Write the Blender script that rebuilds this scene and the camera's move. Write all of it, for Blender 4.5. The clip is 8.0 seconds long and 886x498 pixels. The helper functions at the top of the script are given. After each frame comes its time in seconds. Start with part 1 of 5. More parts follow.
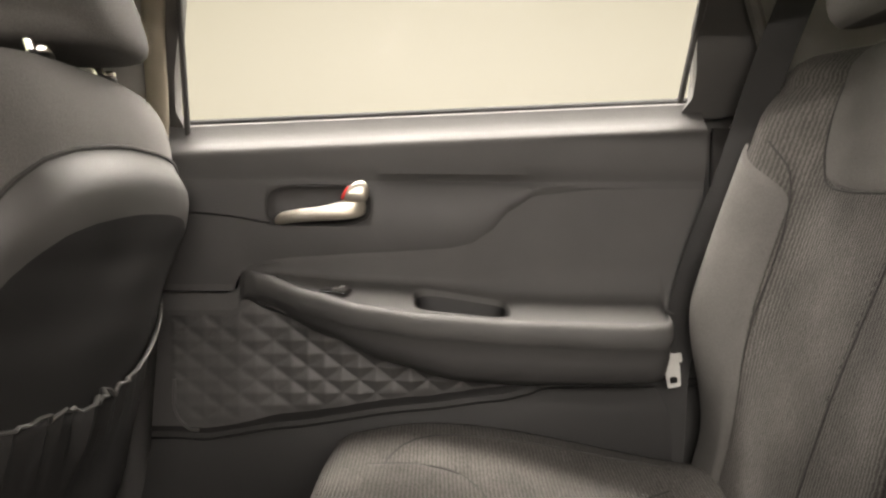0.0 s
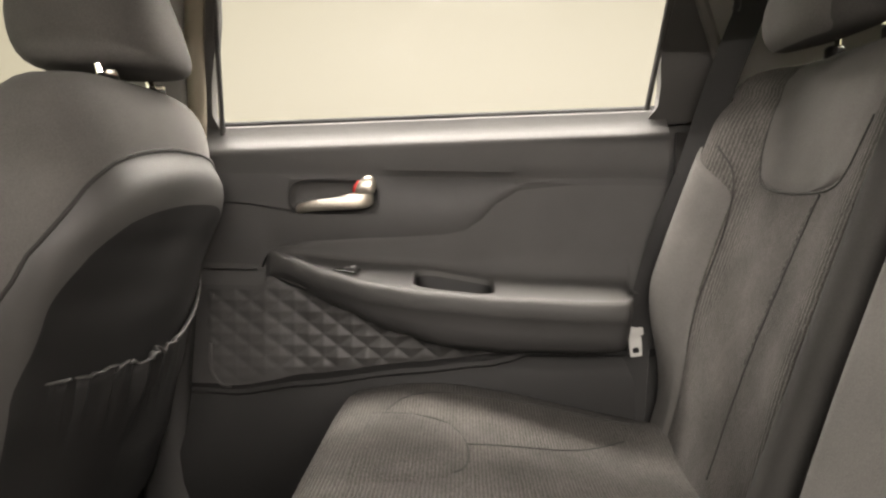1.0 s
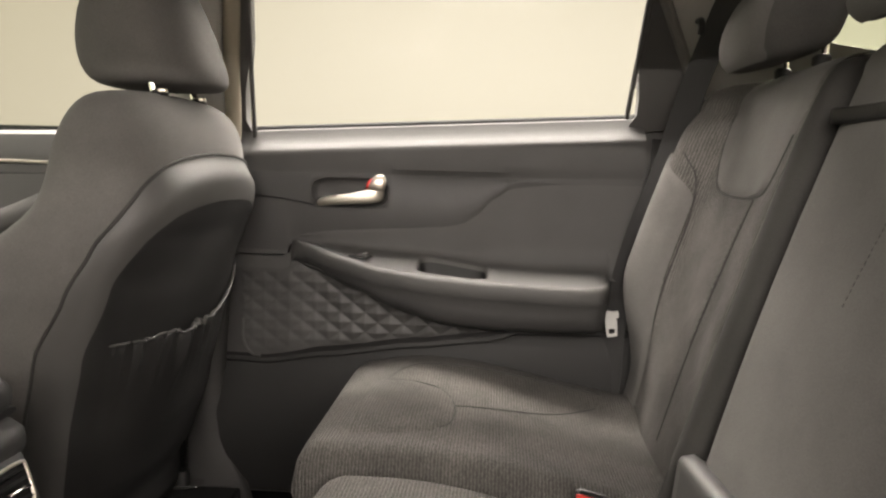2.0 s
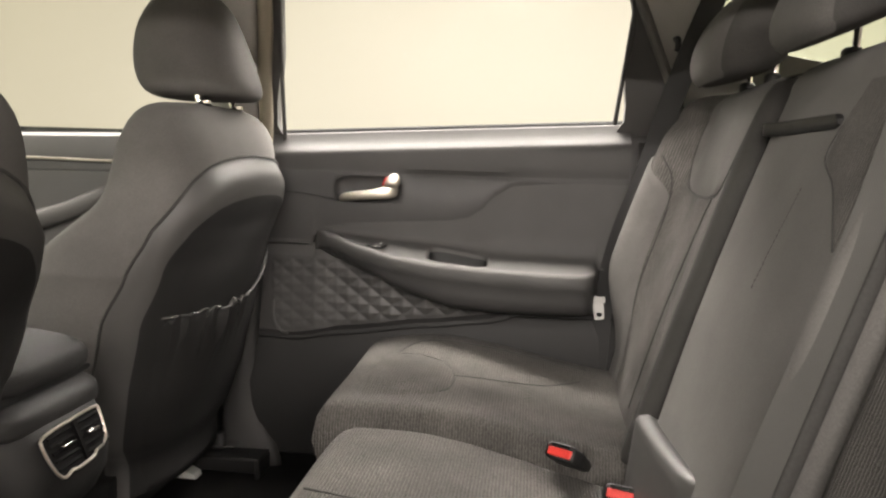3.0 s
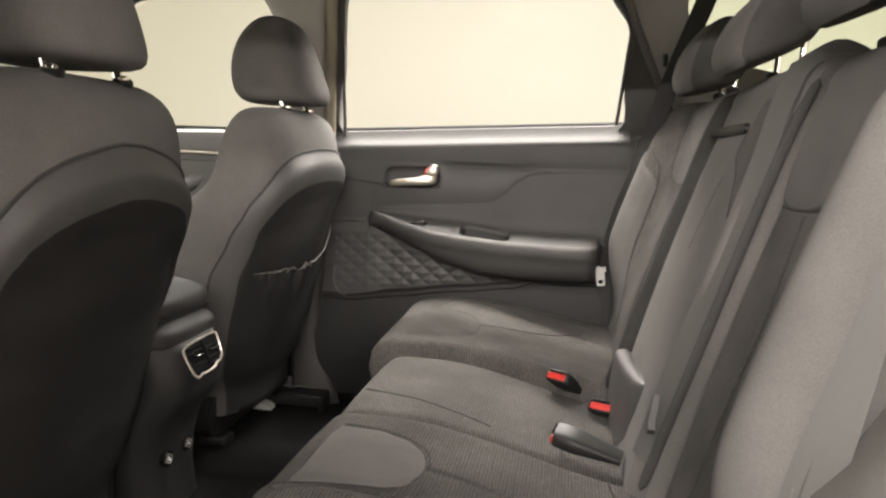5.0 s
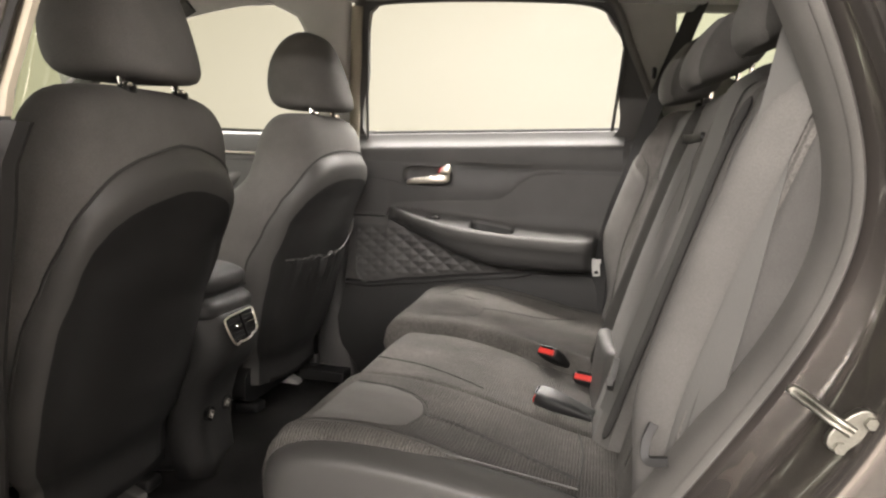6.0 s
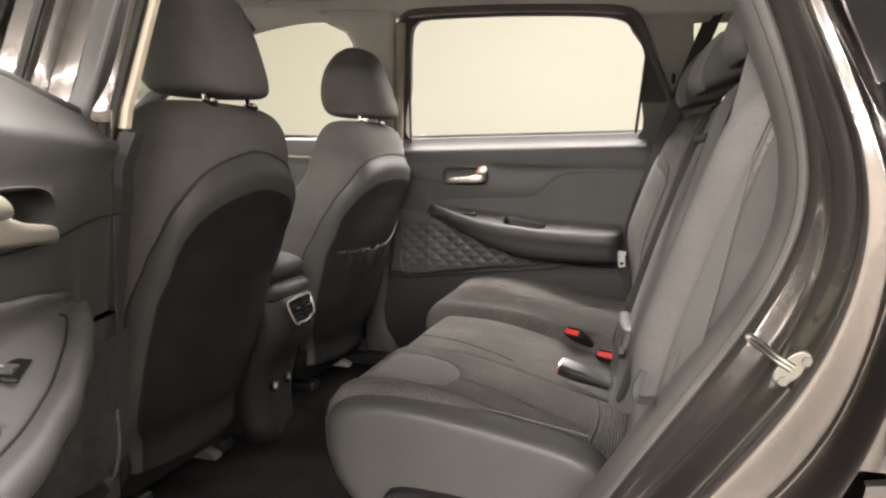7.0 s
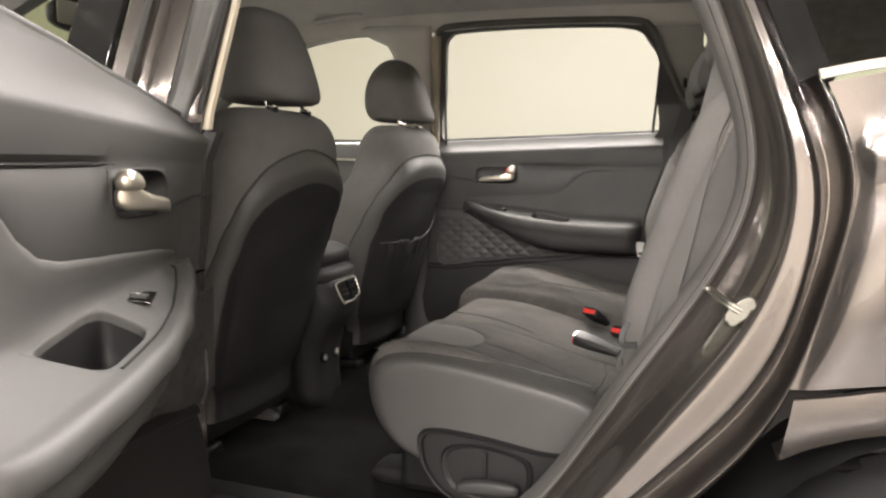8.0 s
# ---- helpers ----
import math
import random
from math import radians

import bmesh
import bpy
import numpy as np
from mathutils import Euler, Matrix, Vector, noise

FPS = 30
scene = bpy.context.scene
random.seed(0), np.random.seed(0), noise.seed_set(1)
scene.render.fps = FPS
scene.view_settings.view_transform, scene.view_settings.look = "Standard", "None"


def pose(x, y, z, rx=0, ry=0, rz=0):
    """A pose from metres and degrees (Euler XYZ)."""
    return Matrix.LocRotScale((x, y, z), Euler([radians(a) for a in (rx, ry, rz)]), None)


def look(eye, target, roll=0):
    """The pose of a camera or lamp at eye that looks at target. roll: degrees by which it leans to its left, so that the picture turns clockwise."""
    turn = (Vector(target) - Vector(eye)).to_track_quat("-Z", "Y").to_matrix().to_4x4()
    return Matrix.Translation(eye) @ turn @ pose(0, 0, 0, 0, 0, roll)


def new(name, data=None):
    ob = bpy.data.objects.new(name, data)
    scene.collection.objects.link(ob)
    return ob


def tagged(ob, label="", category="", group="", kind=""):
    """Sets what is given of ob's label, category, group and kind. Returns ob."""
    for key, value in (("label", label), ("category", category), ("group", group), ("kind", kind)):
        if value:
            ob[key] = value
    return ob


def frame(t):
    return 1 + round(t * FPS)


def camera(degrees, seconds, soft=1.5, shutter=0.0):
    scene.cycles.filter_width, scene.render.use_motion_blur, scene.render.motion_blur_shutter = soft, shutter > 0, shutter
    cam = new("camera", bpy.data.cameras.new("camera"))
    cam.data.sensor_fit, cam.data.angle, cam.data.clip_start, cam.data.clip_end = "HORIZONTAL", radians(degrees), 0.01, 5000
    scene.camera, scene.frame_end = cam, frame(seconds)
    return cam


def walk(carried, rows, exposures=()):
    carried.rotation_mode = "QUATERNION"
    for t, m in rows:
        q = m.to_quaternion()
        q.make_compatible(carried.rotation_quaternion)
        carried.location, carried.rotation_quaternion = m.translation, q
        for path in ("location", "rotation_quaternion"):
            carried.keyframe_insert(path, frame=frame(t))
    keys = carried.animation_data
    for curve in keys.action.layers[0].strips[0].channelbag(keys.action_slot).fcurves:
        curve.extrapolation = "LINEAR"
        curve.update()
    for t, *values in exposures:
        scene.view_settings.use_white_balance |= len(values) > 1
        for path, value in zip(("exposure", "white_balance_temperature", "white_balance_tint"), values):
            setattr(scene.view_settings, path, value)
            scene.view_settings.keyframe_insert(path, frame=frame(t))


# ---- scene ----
cam = camera(62.3, 8.0, 2.4)
PATH = [
    (0, (-0.01, -0.435, 1.101), (0.001, 1.561, 0.974), 0.4),
    (0.5, (0.006, -0.518, 1.114), (0.002, 1.476, 0.958), 0.6),
    (1, (0.039, -0.62, 1.12), (-0.015, 1.371, 0.945), 0.9),
    (1.5, (0.065, -0.712, 1.132), (-0.028, 1.276, 0.935), 1.2),
    (2.8, (0.177, -0.949, 1.171), (-0.044, 1.024, 0.929), 1.8),
    (3, (0.18, -0.985, 1.168), (-0.048, 0.987, 0.927), 1.8),
    (3.5, (0.192, -1.073, 1.174), (-0.061, 0.896, 0.929), 2.0),
    (4, (0.201, -1.169, 1.17), (-0.069, 0.798, 0.924), 2.1),
    (4.5, (0.213, -1.266, 1.17), (-0.076, 0.696, 0.914), 2.3),
    (5.8, (0.326, -1.515, 1.177), (-0.073, 0.425, 0.904), 2.3),
    (6, (0.341, -1.565, 1.178), (-0.067, 0.375, 0.911), 2.6),
    (6.5, (0.367, -1.673, 1.181), (-0.094, 0.254, 0.911), 2.2),
    (7, (0.403, -1.766, 1.176), (-0.117, 0.147, 0.913), 1.9),
    (7.5, (0.452, -1.876, 1.154), (-0.127, 0.021, 0.901), 1.7),
    (8, (0.507, -1.989, 1.148), (-0.128, -0.108, 0.906), 1.3),
]
walk(cam, [(t, look(eye, target, roll)) for t, eye, target, roll in PATH], [(0, 0.64, 6700, 10), (1.5, 0.64, 6700, 10), (3.0, 0.84, 6600, 10), (6.0, 0.84, 6500, 10), (8.0, 0.70, 6450, 10)])

# ---------------------------------------------------------------- world and lamps
world = bpy.data.worlds.new("world")
scene.world = world
world.use_nodes = True
world.node_tree.nodes["Background"].inputs[0].default_value = (0.9, 0.95, 1.0, 1)
world.node_tree.nodes["Background"].inputs[1].default_value = 0.02


def strip_lamp(name, at, sx, sy, watts, colour=(1, 0.935, 0.9), turn=(0, 0, 0)):
    data = bpy.data.lights.new(name, "AREA")
    data.shape, data.size, data.size_y, data.energy, data.color = "RECTANGLE", sx, sy, watts, colour
    ob = new(name, data)
    ob.location = at
    ob.rotation_euler = [radians(a) for a in turn]
    return ob


WARM = (1, 0.92, 0.865)
# ceiling strips of the hall: they show as streaks in the paint
for ly, watts in ((-9.2, 600), (-6.2, 300), (-3.8, 70), (1.2, 430), (2.9, 360)):
    for lx, part_on, over_roof in ((-6.4, 0.55, 0.06), (-3.4, 0.8, 0.15), (-0.4, 1.45, 1.2), (2.6, 0.75, 0.7), (5.6, 0.45, 0.5)):
        if lx > 5 and ly > -6:
            continue
        strip_lamp("strip_light", (lx, ly, 3.42), 2.7, 0.14 if ly < 0 else 0.95, watts * (part_on if ly < -2 else over_roof), WARM)
# added fill lamps, wide and unseen, ahead of the windscreen to light the backrests
for lx, watts in ((-11.8, 70),):
    for ly in (-3.0, 0.0, 3.0):
        strip_lamp("front_fill", (lx, ly, 3.4), 1.2, 2.4, watts, WARM)

CY = 0.04            # the car's middle line
# ---------------------------------------------------------------- mesh helpers


def mesh(name, verts, faces, material, parent=None, label="", smooth=True, sub=0, solid=0.0, sharp=35, bevel=0.0):
    data = bpy.data.meshes.new(name)
    data.from_pydata([tuple(v) for v in verts], [], faces)
    bm = bmesh.new()
    bm.from_mesh(data)
    bmesh.ops.recalc_face_normals(bm, faces=bm.faces)
    bm.to_mesh(data)
    bm.free()
    data.materials.append(material)
    if smooth:
        data.polygons.foreach_set("use_smooth", [True] * len(data.polygons))
        if not sub:
            data.set_sharp_from_angle(angle=radians(sharp))
    ob = new(name, data)
    if parent:
        ob.parent = parent
    if solid:
        m = ob.modifiers.new("solid", "SOLIDIFY")
        m.thickness, m.offset = solid, 0
    if bevel:
        m = ob.modifiers.new("bevel", "BEVEL")
        m.width, m.segments, m.limit_method = bevel, 3, "ANGLE"
    if sub:
        m = ob.modifiers.new("sub", "SUBSURF")
        m.levels = m.render_levels = sub
    if label:
        tagged(ob, label)
    return ob


def thing(name, label, category, at=(0, 0, 0), group="", kind=""):
    ob = new(name)
    ob.empty_display_size = 0.05
    ob.location = at
    return tagged(ob, label, category, group, kind)


def loft(rings, closed=True, caps=True):
    """Skin a list of rings of equal length."""
    n = len(rings[0])
    verts = [tuple(p) for r in rings for p in r]
    faces = []
    for i in range(len(rings) - 1):
        for j in range(n if closed else n - 1):
            k = (j + 1) % n
            faces.append((i * n + j, i * n + k, (i + 1) * n + k, (i + 1) * n + j))
    if caps and closed:
        faces.append(tuple(range(n))[::-1])
        faces.append(tuple(range((len(rings) - 1) * n, len(rings) * n)))
    return verts, faces


def sup(c, a, b, e=2.6, n=24):
    """A ring in the shape of a rounded box: centre, two half axes."""
    c, a, b = Vector(c), Vector(a), Vector(b)
    out = []
    for i in range(n):
        t = 2 * math.pi * (i + 0.5) / n
        ct, st = math.cos(t), math.sin(t)
        out.append(c + a * math.copysign(abs(ct) ** (2 / e), ct) + b * math.copysign(abs(st) ** (2 / e), st))
    return out


def interp(x, table):
    """Smooth value of a table of (x, value) rows."""
    if x <= table[0][0]:
        return table[0][1]
    for (x0, v0), (x1, v1) in zip(table, table[1:]):
        if x <= x1:
            f = (x - x0) / (x1 - x0)
            f = f * f * (3 - 2 * f) * 0.5 + f * 0.5
            return v0 + (v1 - v0) * f
    return table[-1][1]


def step(a, b, x):
    f = min(1.0, max(0.0, (x - a) / (b - a)))
    return f * f * (3 - 2 * f)


def spline(points, n=8, closed=False):
    """A smooth line through points."""
    pts = [Vector(p) for p in points]
    out = []
    m = len(pts)
    for i in range(m if closed else m - 1):
        p1, p2 = pts[i], pts[(i + 1) % m]
        p0 = pts[i - 1] if (i or closed) else p1 * 2 - p2
        p3 = pts[(i + 2) % m] if (closed or i + 2 < m) else p2 * 2 - p1
        for k in range(n):
            t = k / n
            out.append(0.5 * (2 * p1 + (p2 - p0) * t + (2 * p0 - 5 * p1 + 4 * p2 - p3) * t * t + (3 * p1 - p0 - 3 * p2 + p3) * t ** 3))
    if not closed:
        out.append(pts[-1])
    return out


def sweep(path, profile, up=(0, 1, 0), closed=False):
    """Carry a closed profile of (side, up) pairs along a path."""
    up = Vector(up)
    rings = []
    m = len(path)
    for i, p in enumerate(path):
        a = path[i - 1] if (i or closed) else path[i]
        b = path[(i + 1) % m] if (closed or i + 1 < m) else path[i]
        d = (Vector(b) - Vector(a)).normalized()
        s = d.cross(up).normalized()
        u = s.cross(d).normalized()
        rings.append([Vector(p) + s * q[0] + u * q[1] for q in profile])
    if closed:
        rings.append(rings[0])
    return loft(rings, True, not closed)


def disc(r, n=10, ry=None):
    return [(r * math.cos(2 * math.pi * i / n), (ry or r) * math.sin(2 * math.pi * i / n)) for i in range(n)]


def box(c, s, r=None):
    """Verts and faces of a box: centre, sizes and a turn."""
    m = (r or Matrix()).to_3x3()
    vs = [Vector(c) + m @ Vector((s[0] * i / 2, s[1] * j / 2, s[2] * k / 2)) for i in (-1, 1) for j in (-1, 1) for k in (-1, 1)]
    return vs, [(0, 1, 3, 2), (4, 6, 7, 5), (0, 4, 5, 1), (2, 3, 7, 6), (0, 2, 6, 4), (1, 5, 7, 3)]


def join(*shapes):
    verts, faces = [], []
    for v, f in shapes:
        k = len(verts)
        verts += list(v)
        faces += [tuple(i + k for i in q) for q in f]
    return verts, faces


def grid(us, vs, f):
    rings = [[f(u, v) for u in us] for v in vs]
    return loft(rings, False, False)


def span(a, b, n):
    return [a + (b - a) * i / n for i in range(n + 1)]


def flat(loop, thick):
    """A plate: a loop of points, given depth along a vector."""
    loop = [Vector(p) for p in loop]
    n = len(loop)
    vs = loop + [p + Vector(thick) for p in loop]
    fs = [tuple(range(n)), tuple(range(n, 2 * n))[::-1]] + [(i, (i + 1) % n, n + (i + 1) % n, n + i) for i in range(n)]
    return vs, fs


def band(outer, inner, thick):
    """A frame between two loops of equal length, with depth."""
    o, i_ = [Vector(p) for p in outer], [Vector(p) for p in inner]
    t = Vector(thick)
    n = len(o)
    rings = [o, i_, [p + t for p in i_], [p + t for p in o], o]
    v, f = loft(rings[:4], True, False)
    f += [(3 * n + j, 3 * n + (j + 1) % n, (j + 1) % n, j) for j in range(n)]
    return v, f


def turned(shape, f):
    v, fs = shape
    return [f(Vector(p)) for p in v], fs



# ---------------------------------------------------------------- materials


def mat(name, col, rough=0.6, metal=0.0, vary=0.18, scale=9.0, grain=260.0, bump=0.15, depth=0.002, sheen=0.0, coat=0.0, spec=0.5, wave=None, rvary=0.1, weave=None):
    """Colour that varies at two scales, with fine relief. wave: (scale, axis, strength) ribs; weave: (scale, strength)."""
    m = bpy.data.materials.new(name)
    m.use_nodes = True
    nt = m.node_tree
    N, L = nt.nodes, nt.links
    b = N["Principled BSDF"]
    tc = N.new("ShaderNodeTexCoord")
    big, fine = N.new("ShaderNodeTexNoise"), N.new("ShaderNodeTexNoise")
    big.inputs["Scale"].default_value, big.inputs["Detail"].default_value = scale, 5
    fine.inputs["Scale"].default_value, fine.inputs["Detail"].default_value = grain, 3
    for t in (big, fine):
        L.new(tc.outputs["Object"], t.inputs["Vector"])
    ramp = N.new("ShaderNodeMapRange")
    ramp.inputs["From Min"].default_value, ramp.inputs["From Max"].default_value = 0.3, 0.7
    ramp.inputs["To Min"].default_value, ramp.inputs["To Max"].default_value = 1 - vary, 1 + vary
    L.new(big.outputs["Fac"], ramp.inputs["Value"])
    r2 = N.new("ShaderNodeMapRange")
    r2.inputs["From Min"].default_value, r2.inputs["From Max"].default_value = 0.3, 0.7
    r2.inputs["To Min"].default_value, r2.inputs["To Max"].default_value = 1 - vary * 0.8, 1 + vary * 0.8
    L.new(fine.outputs["Fac"], r2.inputs["Value"])
    mul = N.new("ShaderNodeMath")
    mul.operation = "MULTIPLY"
    L.new(ramp.outputs[0], mul.inputs[0])
    L.new(r2.outputs[0], mul.inputs[1])
    sc = N.new("ShaderNodeVectorMath")
    sc.operation = "SCALE"
    sc.inputs[0].default_value = col
    L.new(sc.outputs[0], b.inputs["Base Color"])
    rr = N.new("ShaderNodeMapRange")
    rr.inputs["To Min"].default_value, rr.inputs["To Max"].default_value = max(0.02, rough - rvary), min(1, rough + rvary)
    L.new(big.outputs["Fac"], rr.inputs["Value"])
    L.new(rr.outputs[0], b.inputs["Roughness"])
    b.inputs["Metallic"].default_value = metal
    b.inputs["Specular IOR Level"].default_value = spec
    b.inputs["Sheen Weight"].default_value = sheen
    b.inputs["Sheen Roughness"].default_value = 0.5
    b.inputs["Coat Weight"].default_value = coat
    b.inputs["Coat Roughness"].default_value = 0.025
    height = fine.outputs["Fac"]
    tone = mul.outputs[0]
    if wave or weave:
        tables = [(wave[0], wave[1], wave[2])] if wave else [(weave[0], "X", weave[1]), (weave[0] * 0.8, "Z", weave[1]), (weave[0], "Y", weave[1])]
        for s, axis, k in tables:
            w = N.new("ShaderNodeTexWave")
            w.bands_direction = axis
            w.inputs["Scale"].default_value = s
            w.inputs["Distortion"].default_value = 3.0
            w.inputs["Detail"].default_value = 2
            w.inputs["Detail Scale"].default_value = 3.0
            L.new(tc.outputs["Object"], w.inputs["Vector"])
            wr, wm = N.new("ShaderNodeMapRange"), N.new("ShaderNodeMath")
            wr.inputs["To Min"].default_value, wr.inputs["To Max"].default_value = 1 - 0.45 * k, 1 + 0.35 * k
            wm.operation = "MULTIPLY"
            L.new(w.outputs["Fac"], wr.inputs["Value"])
            L.new(tone, wm.inputs[0])
            L.new(wr.outputs[0], wm.inputs[1])
            tone = wm.outputs[0]
            ma = N.new("ShaderNodeMath")
            ma.operation = "MULTIPLY_ADD"
            ma.inputs[1].default_value = k
            L.new(w.outputs["Fac"], ma.inputs[0])
            L.new(height, ma.inputs[2])
            height = ma.outputs[0]
    L.new(tone, sc.inputs["Scale"])
    bp = N.new("ShaderNodeBump")
    bp.inputs["Strength"].default_value, bp.inputs["Distance"].default_value = bump, depth
    L.new(height, bp.inputs["Height"])
    L.new(bp.outputs[0], b.inputs["Normal"])
    return m


def glass(name, tint, base=0.035):
    m = bpy.data.materials.new(name)
    m.use_nodes = True
    nt = m.node_tree
    nt.nodes.remove(nt.nodes["Principled BSDF"])
    out = nt.nodes["Material Output"]
    tr, gl, mix, fr = (nt.nodes.new(k) for k in ("ShaderNodeBsdfTransparent", "ShaderNodeBsdfGlossy", "ShaderNodeMixShader", "ShaderNodeLayerWeight"))
    tr.inputs[0].default_value = (*tint, 1)
    gl.inputs["Roughness"].default_value = 0.02
    fr.inputs["Blend"].default_value = 0.5
    po, ma = nt.nodes.new("ShaderNodeMath"), nt.nodes.new("ShaderNodeMath")
    po.operation, ma.operation = "POWER", "MULTIPLY_ADD"
    po.inputs[1].default_value, ma.inputs[1].default_value, ma.inputs[2].default_value = 4.0, 0.6, base
    nt.links.new(fr.outputs["Facing"], po.inputs[0])
    nt.links.new(po.outputs[0], ma.inputs[0])
    nt.links.new(ma.outputs[0], mix.inputs[0])
    nt.links.new(tr.outputs[0], mix.inputs[1])
    nt.links.new(gl.outputs[0], mix.inputs[2])
    nt.links.new(mix.outputs[0], out.inputs[0])
    return m


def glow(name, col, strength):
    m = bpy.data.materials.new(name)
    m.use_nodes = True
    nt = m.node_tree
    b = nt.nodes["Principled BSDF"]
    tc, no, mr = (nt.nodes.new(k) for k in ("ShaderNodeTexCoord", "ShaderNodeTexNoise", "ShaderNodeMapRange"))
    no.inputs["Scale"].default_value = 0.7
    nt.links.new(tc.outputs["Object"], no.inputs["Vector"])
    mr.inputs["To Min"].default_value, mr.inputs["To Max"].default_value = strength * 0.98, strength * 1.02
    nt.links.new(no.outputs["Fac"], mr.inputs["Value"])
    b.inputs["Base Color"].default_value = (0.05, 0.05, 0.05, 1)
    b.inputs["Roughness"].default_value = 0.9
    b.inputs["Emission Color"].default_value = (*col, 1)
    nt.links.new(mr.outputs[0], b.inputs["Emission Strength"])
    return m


FABRIC = mat("charcoal seat cloth", (0.1, 0.096, 0.091), 0.9, sheen=0.02, spec=0.25, grain=480, bump=0.4, depth=0.0012, vary=0.14)
KNIT = mat("ribbed knit seat cloth", (0.076, 0.072, 0.067), 0.95, sheen=0.02, spec=0.2, grain=480, bump=0.6, depth=0.0015, vary=0.3, wave=(58, "Y", 0.85))
KNITC = mat("melange knit seat cloth", (0.075, 0.071, 0.065), 0.95, sheen=0.02, spec=0.2, grain=240, bump=0.9, depth=0.0025, vary=0.3, wave=(62, "X", 0.7))
VINYL = mat("dark grey vinyl", (0.054, 0.0525, 0.05), 0.5, spec=0.4, grain=1100, bump=0.25, depth=0.0008, vary=0.1)
SEAM = mat("black thread", (0.03, 0.029, 0.027), 0.9)
PALE = mat("grey thread", (0.22, 0.21, 0.19), 0.9)
TRIM = mat("charcoal grained plastic", (0.058, 0.0565, 0.054), 0.52, spec=0.35, grain=1500, bump=0.25, depth=0.0006, vary=0.1)
SOFT = mat("soft touch dash plastic", (0.062, 0.061, 0.059), 0.62, spec=0.28, grain=1300, bump=0.25, depth=0.0006, vary=0.1)
INSERT = mat("dark door insert plastic", (0.047, 0.0462, 0.045), 0.52, spec=0.3, grain=1300, bump=0.25, depth=0.0006, vary=0.1)
QUILT = mat("quilted pattern vinyl", (0.042, 0.0412, 0.040), 0.5, spec=0.35, grain=1300, bump=0.2, depth=0.0006)
LOWER = mat("black lower door plastic", (0.015, 0.0148, 0.0144), 0.6, spec=0.22, grain=1300, bump=0.25, depth=0.0006, vary=0.1)
SHELL = mat("black seatback vinyl", (0.018, 0.0177, 0.0174), 0.6, spec=0.22, grain=1200, bump=0.25, depth=0.0008, vary=0.1)
BLACK = mat("black plastic", (0.011, 0.011, 0.011), 0.5, spec=0.3, grain=1200, bump=0.2, depth=0.0005)
GLOSSB = mat("gloss black plastic", (0.01, 0.01, 0.01), 0.12, coat=0.6, bump=0.02)
RUBBER = mat("black rubber", (0.03, 0.029, 0.028), 0.7, grain=600, bump=0.2, depth=0.0006)
SEALM = mat("grey cloth door seal", (0.085, 0.081, 0.075), 0.85, grain=900, bump=0.3, depth=0.001)
BEIGE = mat("beige pillar trim", (0.3, 0.265, 0.205), 0.75, grain=900, bump=0.15, depth=0.0006, vary=0.06)
LINER = mat("grey headliner cloth", (0.46, 0.45, 0.43), 0.95, grain=900, bump=0.3, depth=0.001, vary=0.06)
CARPET = mat("black loop carpet", (0.011, 0.0107, 0.0104), 1.0, grain=420, bump=1.0, depth=0.004, vary=0.4, spec=0.04)
PAINT = mat("dark bronze metallic paint", (0.14, 0.126, 0.116), 0.19, metal=0.85, coat=1.0, bump=0.01, vary=0.06, grain=1500, spec=0.5, rvary=0.03)
PILLAR = mat("grey grained pillar trim", (0.25, 0.243, 0.23), 0.6, spec=0.3, grain=1200, bump=0.2, depth=0.0006, vary=0.08)
CHROME = mat("satin chrome", (0.78, 0.75, 0.7), 0.16, metal=1.0, bump=0.02, vary=0.04, rvary=0.05)
SATIN = mat("satin silver plastic", (0.62, 0.58, 0.5), 0.3, metal=0.9, bump=0.02, vary=0.05, rvary=0.05)
ZINC = mat("zinc plated steel", (0.2, 0.195, 0.17), 0.45, metal=1.0, bump=0.15, depth=0.0006, grain=400, vary=0.15)
PALEG = mat("pale grey plastic", (0.42, 0.42, 0.40), 0.35, vary=0.05, bump=0.05)
STEEL = mat("steel", (0.7, 0.7, 0.68), 0.22, metal=1.0, bump=0.03)
RED = mat("red plastic", (0.5, 0.03, 0.022), 0.45, bump=0.05)
WEB = mat("grey seat belt webbing", (0.068, 0.066, 0.062), 0.65, sheen=0.1, bump=0.4, depth=0.0005, grain=900, vary=0.08, wave=(260, "X", 0.25))
GAPDARK = mat("seat gap shade", (0.032, 0.031, 0.029), 0.9, grain=900, bump=0.25, depth=0.001, spec=0.2)
VOIDM = mat("matt black vent plastic", (0.004, 0.004, 0.004), 0.8, spec=0.06)
# darker cloth for sides, part of it shade on faces turned from the windows
SIDEC = mat("side cloth with shade in it", (0.06, 0.058, 0.055), 0.9, grain=700, bump=0.3, depth=0.001, spec=0.2)
POSTM = mat("dark grey pillar plastic", (0.034, 0.0333, 0.0322), 0.5, spec=0.35, grain=1200, bump=0.2, depth=0.0006, vary=0.1)
WEBD = mat("dark seat belt webbing", (0.013, 0.0127, 0.0124), 0.7, sheen=0.1, bump=0.5, depth=0.0006, grain=900, vary=0.08, wave=(260, "Z", 0.5))
WHITE = mat("white print", (0.8, 0.8, 0.78), 0.5)
WALLM = mat("cream wall paint", (0.72, 0.67, 0.6), 0.9, vary=0.06, scale=1.2, grain=60, bump=0.1)
CEILM = mat("grey open ceiling", (0.2, 0.19, 0.175), 0.9, vary=0.2, scale=2.0, grain=20, bump=0.1)
